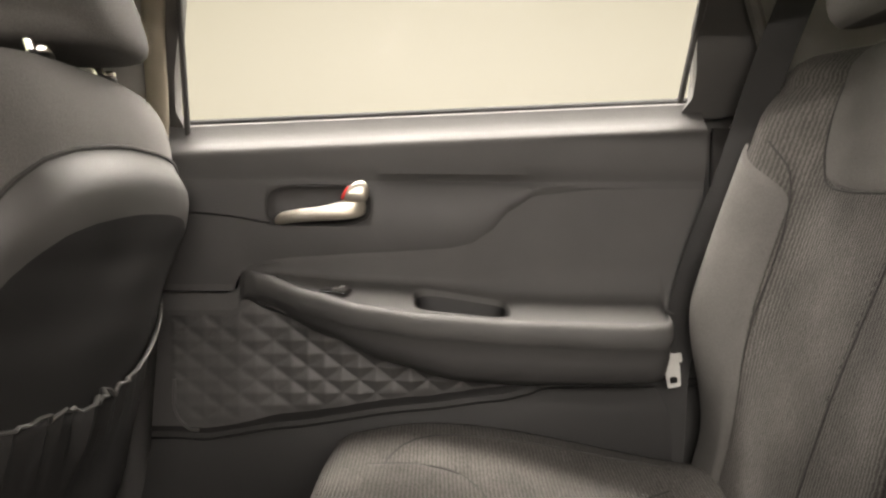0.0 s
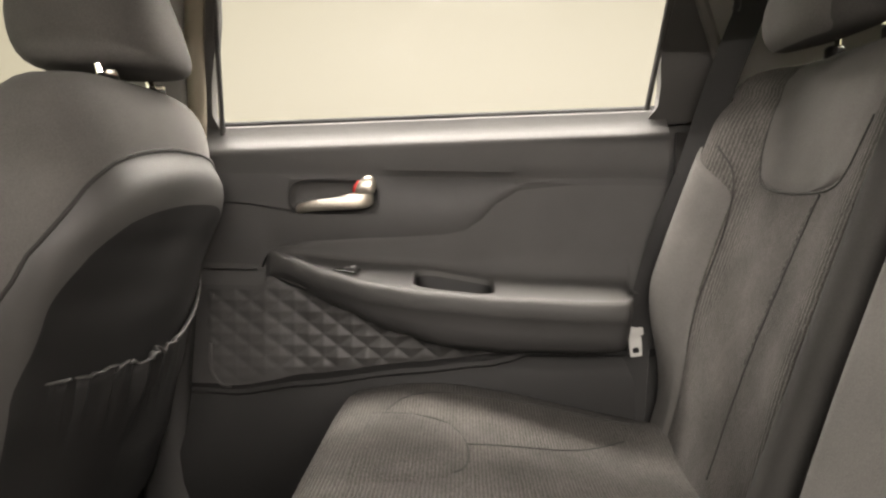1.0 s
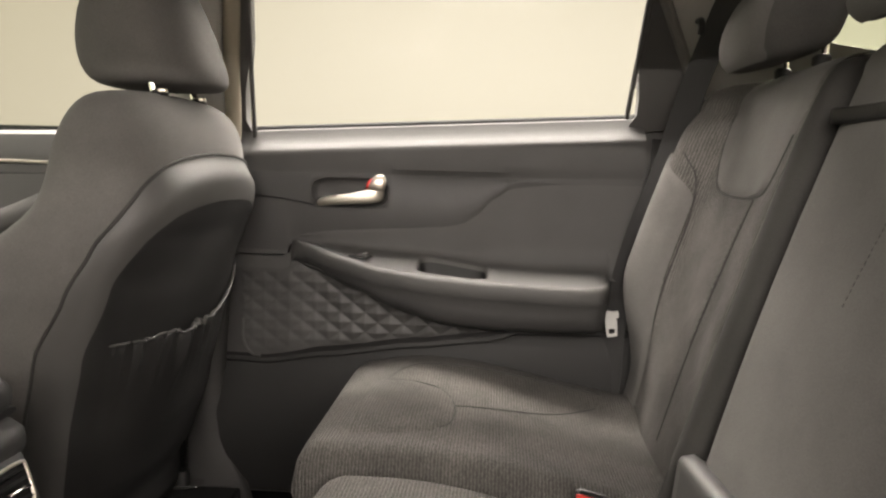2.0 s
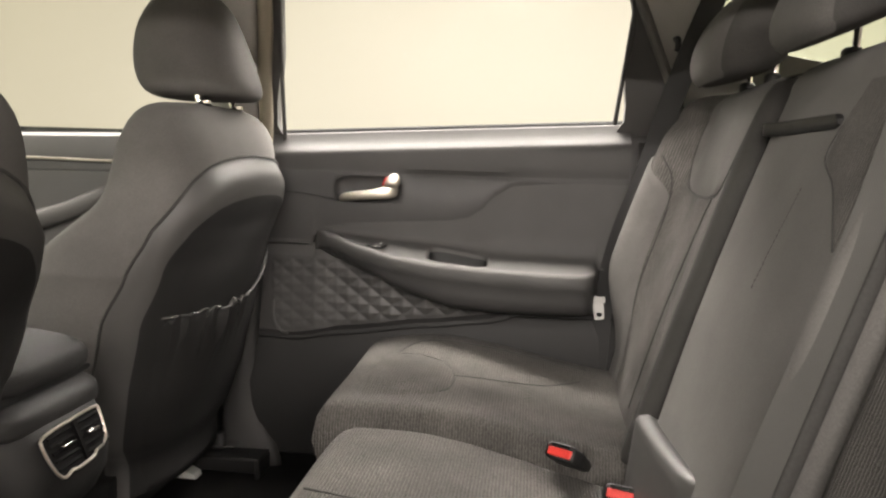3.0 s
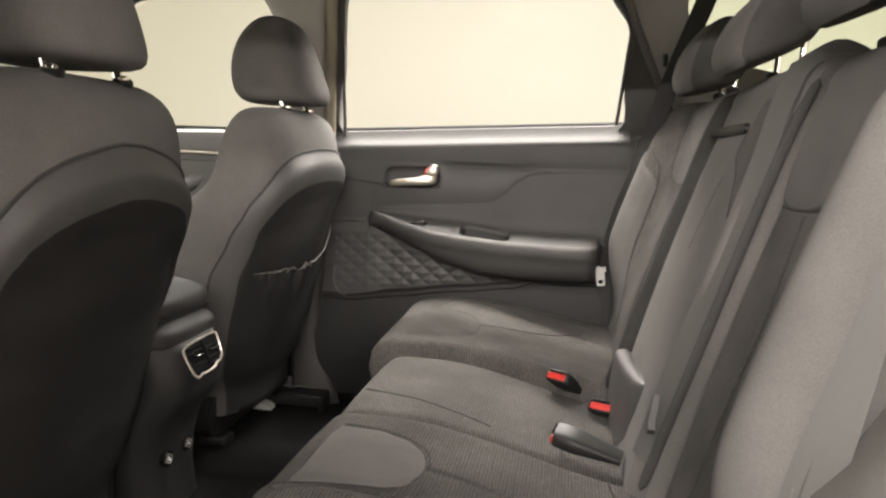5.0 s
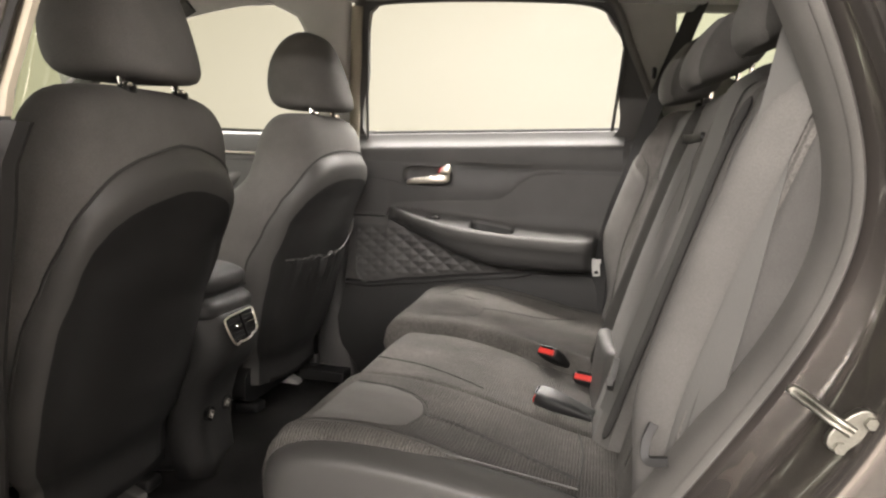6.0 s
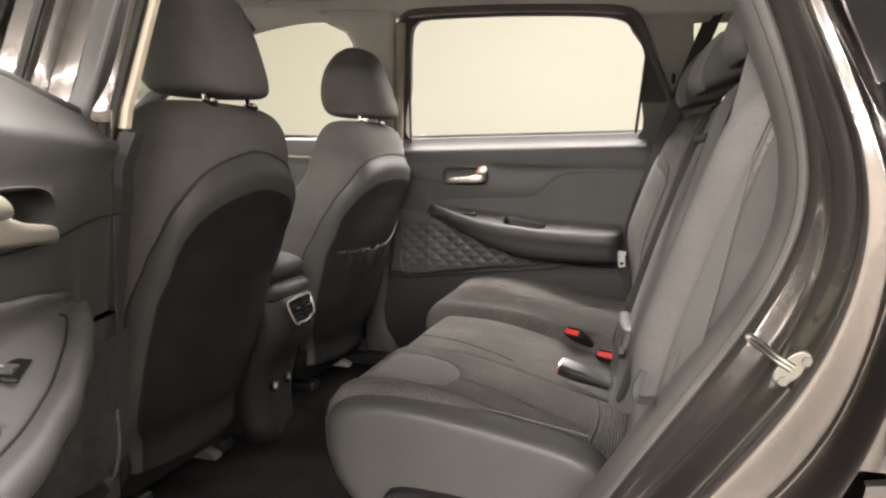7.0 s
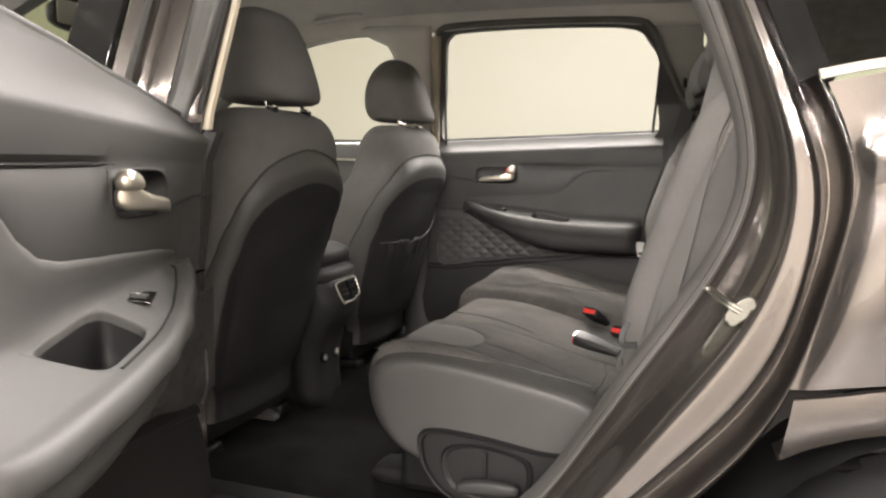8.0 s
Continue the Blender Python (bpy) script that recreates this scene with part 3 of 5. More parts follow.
# near front door from outside: skin, pillar cover, glass and mirror
rows = []
for z in span(0.34, 1.235, 16):
    rows.append([(x, -0.905 - 0.018 * step(0.78, 0.98, z) + 0.02 * step(1.02, 1.24, z) + 0.04 * step(-1.2, -1.9, x), z) for x in span(-1.75, -0.545, 20)])
shell_part("front_door_skin", loft(rows, False, False), PAINT, "dark bronze painted front door skin", solid=0.02)
shell_part("pillar_cover", flat([(-0.545, near_y(1.235, -0.90), 1.235), (-0.545, near_y(1.60, -0.90), 1.60), (-0.66, near_y(1.60, -0.90), 1.60), (-0.655, near_y(1.235, -0.90), 1.235)], (0, 0.02, 0)), GLOSSB, "gloss black pillar cover", bevel=0.003)
shell_part("front_side_glass_near", flat([(-1.5, -0.885, 1.22), (-0.66, -0.885, 1.235), (-0.66, near_y(1.6, -0.885), 1.6), (-0.95, near_y(1.57, -0.885), 1.57), (-1.2, near_y(1.46, -0.885), 1.46)], (0, 0.005, 0)), CLEAR, "tinted front side glass")
# inner mirror at the head of the windscreen
mirror = thing("rear_view_mirror", "black rear view mirror at the head of the windscreen", "mirror", (-1.17, CY - 0.31, 1.525))
mesh("mirror_shell", *loft([sup((x, 0, 0), (0, w, 0), (0, 0, h), 3.0, 24) for x, w, h in ((-0.05, 0.06, 0.02), (-0.04, 0.11, 0.04), (-0.01, 0.13, 0.045), (0.012, 0.132, 0.046), (0.018, 0.126, 0.040))]), BLACK, mirror, sub=1)
mesh("mirror_stem", *loft([sup((x, 0, z), (0.03, 0, 0.02), (0, w, 0), 3, 16) for x, z, w in ((-0.03, 0.0, 0.03), (-0.06, 0.05, 0.05), (-0.07, 0.12, 0.07), (-0.08, 0.16, 0.09))]), BLACK, mirror, sub=1)
mesh("mirror_glass", *flat([Vector((0.019, y, z)) for y, z in ((-0.12, -0.03), (0.12, -0.03), (0.12, 0.034), (-0.12, 0.034))], (0.002, 0, 0)), CHROME, mirror)

# ---------------------------------------------------------------- rear doors (one shape, once closed, once mirrored and open)
def belt_z(x):
    return 1.218 + 0.052 * (x + 0.41)


def ridge_z(x):
    return interp(x, [(-0.327, 0.966), (-0.318, 0.990), (-0.303, 0.997), (-0.27, 0.991), (-0.20, 0.971), (-0.12, 0.954), (-0.03, 0.945), (0.09, 0.939), (0.25, 0.936), (0.45, 0.936)])


def under_z(x):
    return interp(x, [(-0.32, 0.955), (-0.27, 0.935), (-0.18, 0.895), (-0.08, 0.855), (0.02, 0.83), (0.12, 0.825), (0.45, 0.832)])


def quilt_low(x):
    return interp(x, [(-0.42, 0.745), (-0.38, 0.742), (-0.25, 0.762), (-0.05, 0.79), (0.09, 0.807), (0.125, 0.815), (0.16, 0.828)])


def lip_y(x):
    return interp(x, [(-0.32, 0.707), (-0.315, 0.694), (-0.305, 0.682), (-0.285, 0.668), (-0.25, 0.650), (-0.20, 0.630), (-0.10, 0.60), (0.0, 0.578), (0.15, 0.56), (0.25, 0.553), (0.29, 0.555), (0.31, 0.565), (0.323, 0.59), (0.335, 0.64), (0.345, 0.702), (0.45, 0.704)])


def cup_y(x):
    return min(0.69, lip_y(x) + 0.036)


def rim_z(x):
    """Where the armrest leaves the door's face: it climbs towards the rear."""
    return interp(x, [(-0.327, 0.970), (-0.318, 0.994), (-0.303, 1.003), (-0.27, 1.009), (-0.233, 1.014), (-0.1, 1.022), (0.0, 1.028), (0.04, 1.036), (0.07, 1.056), (0.10, 1.088), (0.14, 1.112), (0.24, 1.122), (0.45, 1.125)])


def deck_z(x, y=0.69):
    """The armrest's deck: it falls from the door towards the lip."""
    inner = min(interp(x, [(-0.327, 0.962), (-0.303, 0.986), (-0.267, 0.987), (-0.2, 0.982), (-0.15, 0.977), (-0.03, 0.969), (0.09, 0.953), (0.2, 0.949), (0.45, 0.948)]), rim_z(x) - 0.004)
    outer, ye = ridge_z(x) - 0.005, lip_y(x) + 0.026
    return outer + (inner - outer) * min(1.0, max(0.0, (y - ye) / max(0.01, 0.69 - ye)))


def rear_door(name, label, place, hinge, red=True, front=((0.4, -0.475), (1.2, -0.475)), hollow=0.25, sweep_up=()):
    root = thing(name, label, "car door", hinge)
    L = lambda shape: turned(shape, lambda p: place(p) - Vector(hinge))
    xs = sorted(set(span(-0.475, -0.335, 8) + span(-0.325, -0.225, 24) + span(-0.215, 0.30, 34) + span(0.308, 0.352, 8) + [0.37, 0.40] + [-0.28, -0.112, -0.058, -0.05, 0.098, 0.106]))
    A = lambda x: step(-0.318, -0.27, x)
    U = lambda x: step(-0.12, -0.09, x) * step(0.24, 0.06, x)

    def rows(*fs):
        out = []
        for f in fs:
            pts = [(x, *f(x)) for x in xs]
            out.append([(max(x, interp(z, front)), y, z) for x, y, z in pts])
        return L(loft(out, False, False))

    crease = lambda x: 1.140
    sill = lambda x: belt_z(x) + (interp(x, sweep_up) if sweep_up else 0.0)
    low = rim_z
    mesh("upper_trim", *rows(
        lambda x: (0.742, sill(x)), lambda x: (0.735, sill(x) + 0.002), lambda x: (0.727, sill(x) - 0.002), lambda x: (0.72, 0.6 * sill(x) + 0.4 * (belt_z(x) - 0.045)), lambda x: (0.708, 0.25 * sill(x) + 0.75 * (belt_z(x) - 0.045)), lambda x: (0.6975, belt_z(x) - 0.041), lambda x: (0.694, belt_z(x) - 0.047), lambda x: (0.694, belt_z(x) - 0.054),
        lambda x: (0.697, crease(x) + 0.02), lambda x: (0.701, crease(x) + 0.004), lambda x: (0.7035 + 0.007 * U(x), crease(x) - 0.002), lambda x: (0.704 + 0.009 * U(x), crease(x) - 0.007)), SOFT, root)
    v, f = rows(
        lambda x: (0.704 + 0.009 * U(x), crease(x) - 0.007), lambda x: (0.7035 + 0.003 * U(x), crease(x) - 0.016), lambda x: (0.7035, max(1.062, low(x) + 0.012)), lambda x: (0.705, low(x) + 0.004), lambda x: (0.706, low(x)))
    n = len(xs)
    h0, h1 = xs.index(-0.28), xs.index(-0.112)
    f = [q for q in f if not (q[0] // n == 1 and h0 <= q[0] % n < h1)]
    mesh("door_insert", v, f, INSERT, root)
    # armrest: a rim that leaves the door's face, a hollow wall, the deck, lip and belly
    W = lambda x: A(x) * (1 - 0.75 * step(0.0, 0.12, x)) * (hollow if hollow > 0.5 else hollow * step(0.0, -0.15, x))
    H = lambda x: A(x) * ((hollow if hollow > 0.5 else hollow * step(0.0, -0.15, x)) + (1 - hollow) * step(-0.22, -0.30, x))
    dz = lambda x, k: rim_z(x) + (deck_z(x) - rim_z(x)) * k
    shelf = [lambda x: (0.706, rim_z(x)), lambda x: (0.704 - 0.004 * W(x), rim_z(x) + 0.001), lambda x: (0.704 - 0.008 * W(x), rim_z(x) - 0.002), lambda x: (0.704 - 0.009 * H(x), dz(x, 0.15)), lambda x: (0.704 - 0.006 * H(x), dz(x, 0.4)), lambda x: (0.704 - 0.005 * H(x), dz(x, 0.7)), lambda x: (0.704 - 0.008 * H(x), dz(x, 0.92)), lambda x: (0.704 - 0.014 * A(x), deck_z(x)),
             lambda x: (cup_y(x), deck_z(x, cup_y(x))), lambda x: (lip_y(x) + 0.026 * A(x), ridge_z(x) - 0.005), lambda x: (lip_y(x) + 0.014 * A(x), ridge_z(x) - 0.001),
             lambda x: (lip_y(x) + 0.006 * A(x), ridge_z(x) - 0.003), lambda x: (lip_y(x) + 0.001 * A(x), ridge_z(x) - 0.010), lambda x: (lip_y(x), ridge_z(x) - 0.020), lambda x: (lip_y(x) + 0.003 * A(x), ridge_z(x) - 0.030), lambda x: (lip_y(x) + 0.009 * A(x), ridge_z(x) - 0.036)]
    v, f = rows(*shelf)
    i0, i1 = xs.index(-0.05), xs.index(0.098)
    f = [q for q in f if not (q[0] // n == 7 and i0 <= q[0] % n < i1)]
    arm = mesh("armrest", v, f, SOFT, root, sharp=75)
    mesh("armrest_belly", *rows(lambda x: (lip_y(x) + 0.009 * A(x), ridge_z(x) - 0.036), lambda x: (lip_y(x) + 0.012 * A(x), ridge_z(x) - 0.038),
         lambda x: (lip_y(x) + 0.016 * A(x), ridge_z(x) - 0.038 - 0.3 * max(0.002, ridge_z(x) - 0.038 - under_z(x))), lambda x: (lip_y(x) + 0.034 * A(x), ridge_z(x) - 0.038 - 0.7 * max(0.003, ridge_z(x) - 0.038 - under_z(x))), lambda x: (0.40 * lip_y(x) + 0.6 * 0.706, min(under_z(x), ridge_z(x) - 0.042) + 0.003), lambda x: (0.7065 - 0.0065 * A(x), min(under_z(x), ridge_z(x) - 0.042) - 0.004)), INSERT, root, sharp=50)
    # pull cup let into the deck
    cup = []
    ts = [2 * math.pi * (i + 0.5) / 44 for i in range(44)]
    for kind, dz_, k in ((0, 0.0, 1.0), (5, 0.0, 0.97), (5, -0.003, 0.94), (5, -0.010, 0.92), (4.5, -0.04, 0.88), (4, -0.062, 0.82), (3.5, -0.070, 0.70), (3, -0.072, 0.3)):
        ring = []
        for a in ts:
            c, s_ = math.cos(a), math.sin(a)
            if kind:
                c, s_ = math.copysign(abs(c) ** (2 / kind), c), math.copysign(abs(s_) ** (2 / kind), s_)
            else:
                m_ = max(abs(c), abs(s_))
                c, s_ = c / m_, s_ / m_
            x = 0.024 + 0.074 * c * k
            y0, y1 = 0.69, cup_y(x)
            ring.append(Vector((x, (y0 + y1) / 2 + (y1 - y0) / 2 * s_ * k, deck_z(x, (y0 + y1) / 2 + (y1 - y0) / 2 * s_ * k) + dz_)))
        cup.append(ring)
    cup_v, cup_f = loft(cup[:4], True, False)
    mesh("cup_rim", *L((cup_v, cup_f)), SOFT, arm, sharp=70)
    cup_v, cup_f = loft(cup[3:], True, False)
    cup_f.append(tuple(range(4 * 44, 5 * 44)))
    mesh("pull_cup", *L((cup_v, cup_f)), BLACK, arm, "black pull cup in the armrest", sharp=60)
    # groove round the switch plate, and the window switch
    gp = spline([Vector((x, lip_y(x) + d, 0)) for x, d in ((0.075, 0.030), (-0.02, 0.030), (-0.12, 0.029), (-0.2, 0.029), (-0.24, 0.028), (-0.258, 0.031))] + [Vector((-0.26, 0.692, 0))], 8)
    gp = [Vector((p.x, p.y, deck_z(p.x, p.y) + 0.0006)) for p in gp]
    pl = mesh("plate_groove", *L(sweep(gp, disc(0.0009 if red else 0.0017, 6), (0, 0, 1))), LOWER, arm)
    tilt = pose(0, 0, 0, 9, 4, -16)
    sx, sy, big = (-0.165, 0.664, 1.0) if red else (-0.126, 0.671, 1.2)
    sw = Vector((sx, sy, deck_z(sx, sy)))
    mesh("switch_well", *L(box(sw + Vector((0, 0, 0.0004)), (0.044 * big, 0.024 * big, 0.004), tilt)), GLOSSB, arm, "black switch well", bevel=0.001)
    mesh("window_switch", *L(box(sw + Vector((0.006, 0.001, 0.003)), (0.024 * big, 0.017 * big, 0.006), tilt @ pose(0, 0, 0, 0, -12))), TRIM, arm, "grey window switch", bevel=0.0015)
    mesh("switch_mark", *L(box(sw + Vector((0.010, 0.001, 0.0066)), (0.008, 0.004, 0.0012), tilt @ pose(0, 0, 0, 0, -12))), WHITE, arm, "white window mark")
    # quilted panel
    def quilt_y(x, z):
        a, b = x / 0.054 + z / 0.042, x / 0.054 - z / 0.042
        d = min(abs(a - round(a)), abs(b - round(b))) * 2
        fade = step(-0.34, -0.12, x)
        edge = step(quilt_low(x), quilt_low(x) + 0.02, z)
        return 0.716 - 0.0095 * step(-0.25, -0.33, x) - step(-0.432, -0.422, x) * (0.002 + 0.0085 * d ** 0.8) * (0.2 + 0.8 * fade) * (0.3 + 0.7 * edge)

    qx = span(-0.47, 0.165, 200)
    qr = []
    for t in span(0, 1, 64):
        row = []
        for x in qx:
            z0 = quilt_low(x)
            z1 = max(z0 + 0.004, min(under_z(x), ridge_z(x) - 0.042) - 0.002)
            z = z0 + (z1 - z0) * t
            row.append((x, quilt_y(x, z), z))
        qr.append(row)
    mesh("quilted_panel", *L(loft(qr, False, False)), QUILT, root, "black diamond quilted vinyl panel", sharp=30)
    # lower pocket with its moulded edge line
    low = lambda x: quilt_low(x) if x < 0.16 else 0.828 + 0.02 * (x - 0.16)
    mesh("lower_panel", *rows(lambda x: (0.716, low(x) + 0.003), lambda x: (0.704, low(x) - 0.002), lambda x: (0.698, low(x) - 0.006), lambda x: (0.696, low(x) - 0.014), lambda x: (0.702, low(x) - 0.019), lambda x: (0.698, low(x) - 0.026), lambda x: (0.69, low(x) - 0.06),
                              lambda x: (0.678, 0.62), lambda x: (0.682, 0.52), lambda x: (0.70, 0.44), lambda x: (0.74, 0.42)), LOWER, root)
    path = spline([(-0.425, 0.706, 0.82), (-0.424, 0.703, 0.775), (-0.405, 0.70, 0.746), (-0.385, 0.698, 0.741)], 6)
    mesh("edge_bead", *L(sweep(path, disc(0.003, 6))), SOFT, root)
    # inner handle with bezel and lock lever
    bez = []
    cx = Vector((-0.196, 0.7035, 1.095))
    for kind, k, d in ((0, 1.0, 0.0), (3.2, 0.99, -0.0005), (3.2, 0.96, -0.003), (3.2, 0.93, 0.0), (3.2, 0.89, 0.005 if red else 0.012), (3.0, 0.80, 0.011 if red else 0.024), (2.6, 0.4, 0.013 if red else 0.027)):
        ring = []
        for a in ts:
            c, s_ = math.cos(a), math.sin(a)
            if kind:
                c, s_ = math.copysign(abs(c) ** (2 / kind), c), math.copysign(abs(s_) ** (2 / kind), s_)
            else:
                m_ = max(abs(c), abs(s_))
                c, s_ = c / m_, s_ / m_
            ring.append(cx + Vector((0.084 * c * k, d, 0.033 * s_ * k)))
        bez.append(ring)
    mesh("handle_surround", *L(loft(bez[:3], True, False)), INSERT, root, sharp=60)
    v, f = loft(bez[2:], True, False)
    f.append(tuple(range(4 * 44, 5 * 44)))
    # on the open door black stands in for shade inside the recess
    hd = mesh("handle_bezel", *L((v, f)), INSERT if red else BLACK, root, "dark handle recess", sharp=60)
    rings = []
    for x, y, z, h, d in ((-0.264, 0.699, 1.070, 0.004, 0.005), (-0.259, 0.696, 1.073, 0.0085, 0.008), (-0.245, 0.693, 1.077, 0.0105, 0.010), (-0.215, 0.691, 1.0805, 0.0105, 0.011), (-0.185, 0.690, 1.083, 0.0115, 0.012), (-0.165, 0.691, 1.087, 0.0145, 0.012), (-0.148, 0.692, 1.090, 0.0165, 0.011), (-0.132, 0.695, 1.092, 0.0155, 0.009), (-0.122, 0.699, 1.093, 0.010, 0.005)):
        rings.append(sup((x, y, z), (0, d, 0), (0, 0, h), 3.4, 16))
    mesh("pull_handle", *L(loft(rings)), SATIN, hd, "satin silver pull handle", sub=1)
    wide, tall = (1.0, 1.0) if red else (1.35, 0.82)
    rings = [sup((x, 0.688, 1.1 + (z - 1.1) * tall), (0, d * wide, 0), (w * wide, 0, 0), 2.6, 18) for x, z, d, w in ((-0.139, 1.100, 0.004, 0.013), (-0.1385, 1.103, 0.009, 0.019), (-0.137, 1.112, 0.011, 0.0195), (-0.134, 1.122, 0.010, 0.0165), (-0.1315, 1.130, 0.007, 0.011), (-0.130, 1.134, 0.002, 0.004))]
    mesh("lock_lever", *L(loft(rings)), SATIN, hd, "satin silver lock lever", sub=1)
    if red:
        mesh("lock_mark", *L(loft([sup((x, 0.688, z), (0, d, 0), (w, 0, 0), 2.4, 12) for x, z, d, w in ((-0.1565, 1.103, 0.004, 0.003), (-0.1555, 1.109, 0.008, 0.0045), (-0.1525, 1.118, 0.008, 0.004), (-0.148, 1.126, 0.004, 0.002))])), RED, hd, "red lock marker", sub=1)
    mesh("handle_crease", *L(sweep(spline([(-0.46, 0.7, 1.083), (-0.36, 0.699, 1.081), (-0.27, 0.699, 1.068)], 5), disc(0.0013, 6))), BLACK, root)
    if not red:
        # black tube painted in as shade under the overhanging upper trim
        mesh("trim_shade_line", *L(sweep([Vector((x, 0.7065 + 0.004 * U(x), 1.1335)) for x in span(-0.13, 0.39, 14)], disc(0.0035, 8))), BLACK, root)
        mesh("armrest_seam", *L(sweep([Vector((x, lip_y(x) + 0.0065, ridge_z(x) - 0.0345)) for x in span(-0.265, 0.34, 22)], disc(0.0012, 6))), LOWER, arm)
    # window frame, glass, dark corner piece
    gy = lambda z: side_y(z, 0.73)
    hole = [(-0.405, 1.202), (-0.392, 1.40), (-0.375, 1.55), (-0.355, 1.588), (-0.31, 1.602), (-0.09, 1.609), (0.15, 1.607), (0.275, 1.598), (0.335, 1.57), (0.38, 1.487), (0.374, 1.37), (0.365, 1.240), (0.15, 1.229), (-0.15, 1.213)]
    outl = [(-0.437, 1.218), (-0.42, 1.40), (-0.402, 1.56), (-0.385, 1.61), (-0.33, 1.622), (-0.09, 1.63), (0.15, 1.63), (0.30, 1.618), (0.355, 1.59), (0.40, 1.50), (0.45, 1.39), (0.50, 1.255), (0.15, 1.215), (-0.15, 1.205)]
    k = [Vector((x, gy(z), z)) for x, z in hole]
    o = [Vector((x, gy(z), z)) for x, z in outl]
    mesh("window_frame", *L(band(spline(o, 4, True), spline(k, 4, True), (0, 0.03, 0))), TRIM, root, "dark grey window frame", sharp=50)
    mesh("frame_bead", *L(sweep([p + Vector((0, -0.004, 0)) for p in spline(k[:11], 5)], disc(0.005, 8))), TRIM, root)
    mesh("divider_bar", *L(sweep([Vector((x, gy(z) - 0.004, z)) for x, z in ((0.362, 1.258), (0.366, 1.31), (0.372, 1.38), (0.377, 1.45), (0.38, 1.485))], disc(0.005, 8))), TRIM, root)
    pane = mesh("window_glass", *L(flat([p + Vector((0, 0.014, 0)) for p in spline(k, 3, True)], (0, 0.004, 0))), CLEAR, root, "clear window glass", sharp=20)
    mesh("belt_seal", *L(sweep([Vector((x, 0.737, sill(x) + 0.002)) for x in span(-0.43, 0.46, 10)], disc(0.004, 10, 0.008), (0, 0, 1))), RUBBER, root)
    # outer skin and front edge
    sk = []
    for z in span(0.36, 1.235, 14):
        y = 0.985 + 0.018 * step(0.78, 0.98, z) - 0.02 * step(1.02, 1.24, z) - 0.02
        sk.append([(x, y, z) for x in span(-0.52, 0.60 + 0.06 * step(0.6, 1.1, z), 12)])
    mesh("outer_skin", *L(loft(sk, False, False)), PAINT, root, "dark bronze painted outer skin", solid=0.004)
    ed = []
    for z in span(0.40, 1.215, 14):
        ed.append([(x, y, z) for x, y in ((-0.45, 0.715), (-0.478, 0.725), (-0.482, 0.76), (-0.486, 0.80), (-0.50, 0.83), (-0.51, 0.87), (-0.52, 0.96))])
    mesh("front_edge", *L(loft(ed, False, False)), PAINT, root, sharp=60)
    ed = [[(x, y, z) for x, y in ((d - 0.006, 0.71), (d - 0.024, 0.712), (d - 0.032, 0.73), (d - 0.02, 0.75))] for z, d in ((z, interp(z, front) + 0.01) for z in span(0.44, 1.2, 10))]
    mesh("edge_seal", *L(loft(ed, False, False)), RUBBER, root)
    mesh("bottom_edge", *L(box((0.0, 0.85, 0.39), (0.98, 0.2, 0.03))), PAINT, root, bevel=0.005)
    return root


FAR_HINGE = (-0.54, 0.92, 0.8)
rear_door("rear_door", "closed rear door with dark grey trim and silver handle", lambda p: Vector(p), FAR_HINGE)
NEAR_HINGE, OPEN = Vector((-0.57, -0.91, 0.8)), radians(-74)


def opened(p):
    q = Vector((p[0], 2 * CY - p[1], p[2])) - NEAR_HINGE
    return NEAR_HINGE + Matrix.Rotation(OPEN, 3, "Z") @ q


rear_door("rear_door", "wide open rear door with dark grey armrest", opened, tuple(NEAR_HINGE), False, ((0.4, -0.36), (0.757, -0.374), (1.0, -0.405), (1.2, -0.428)), 1.0, ((-0.43, -0.014), (-0.22, 0.012), (-0.05, 0.034), (0.053, 0.044), (0.3, 0.05)))

# ---------------------------------------------------------------- front seats
def z_free(k):
    """Heights, in millimetres over the panel's foot, where its side line is eased."""
    return 3 < k < 680


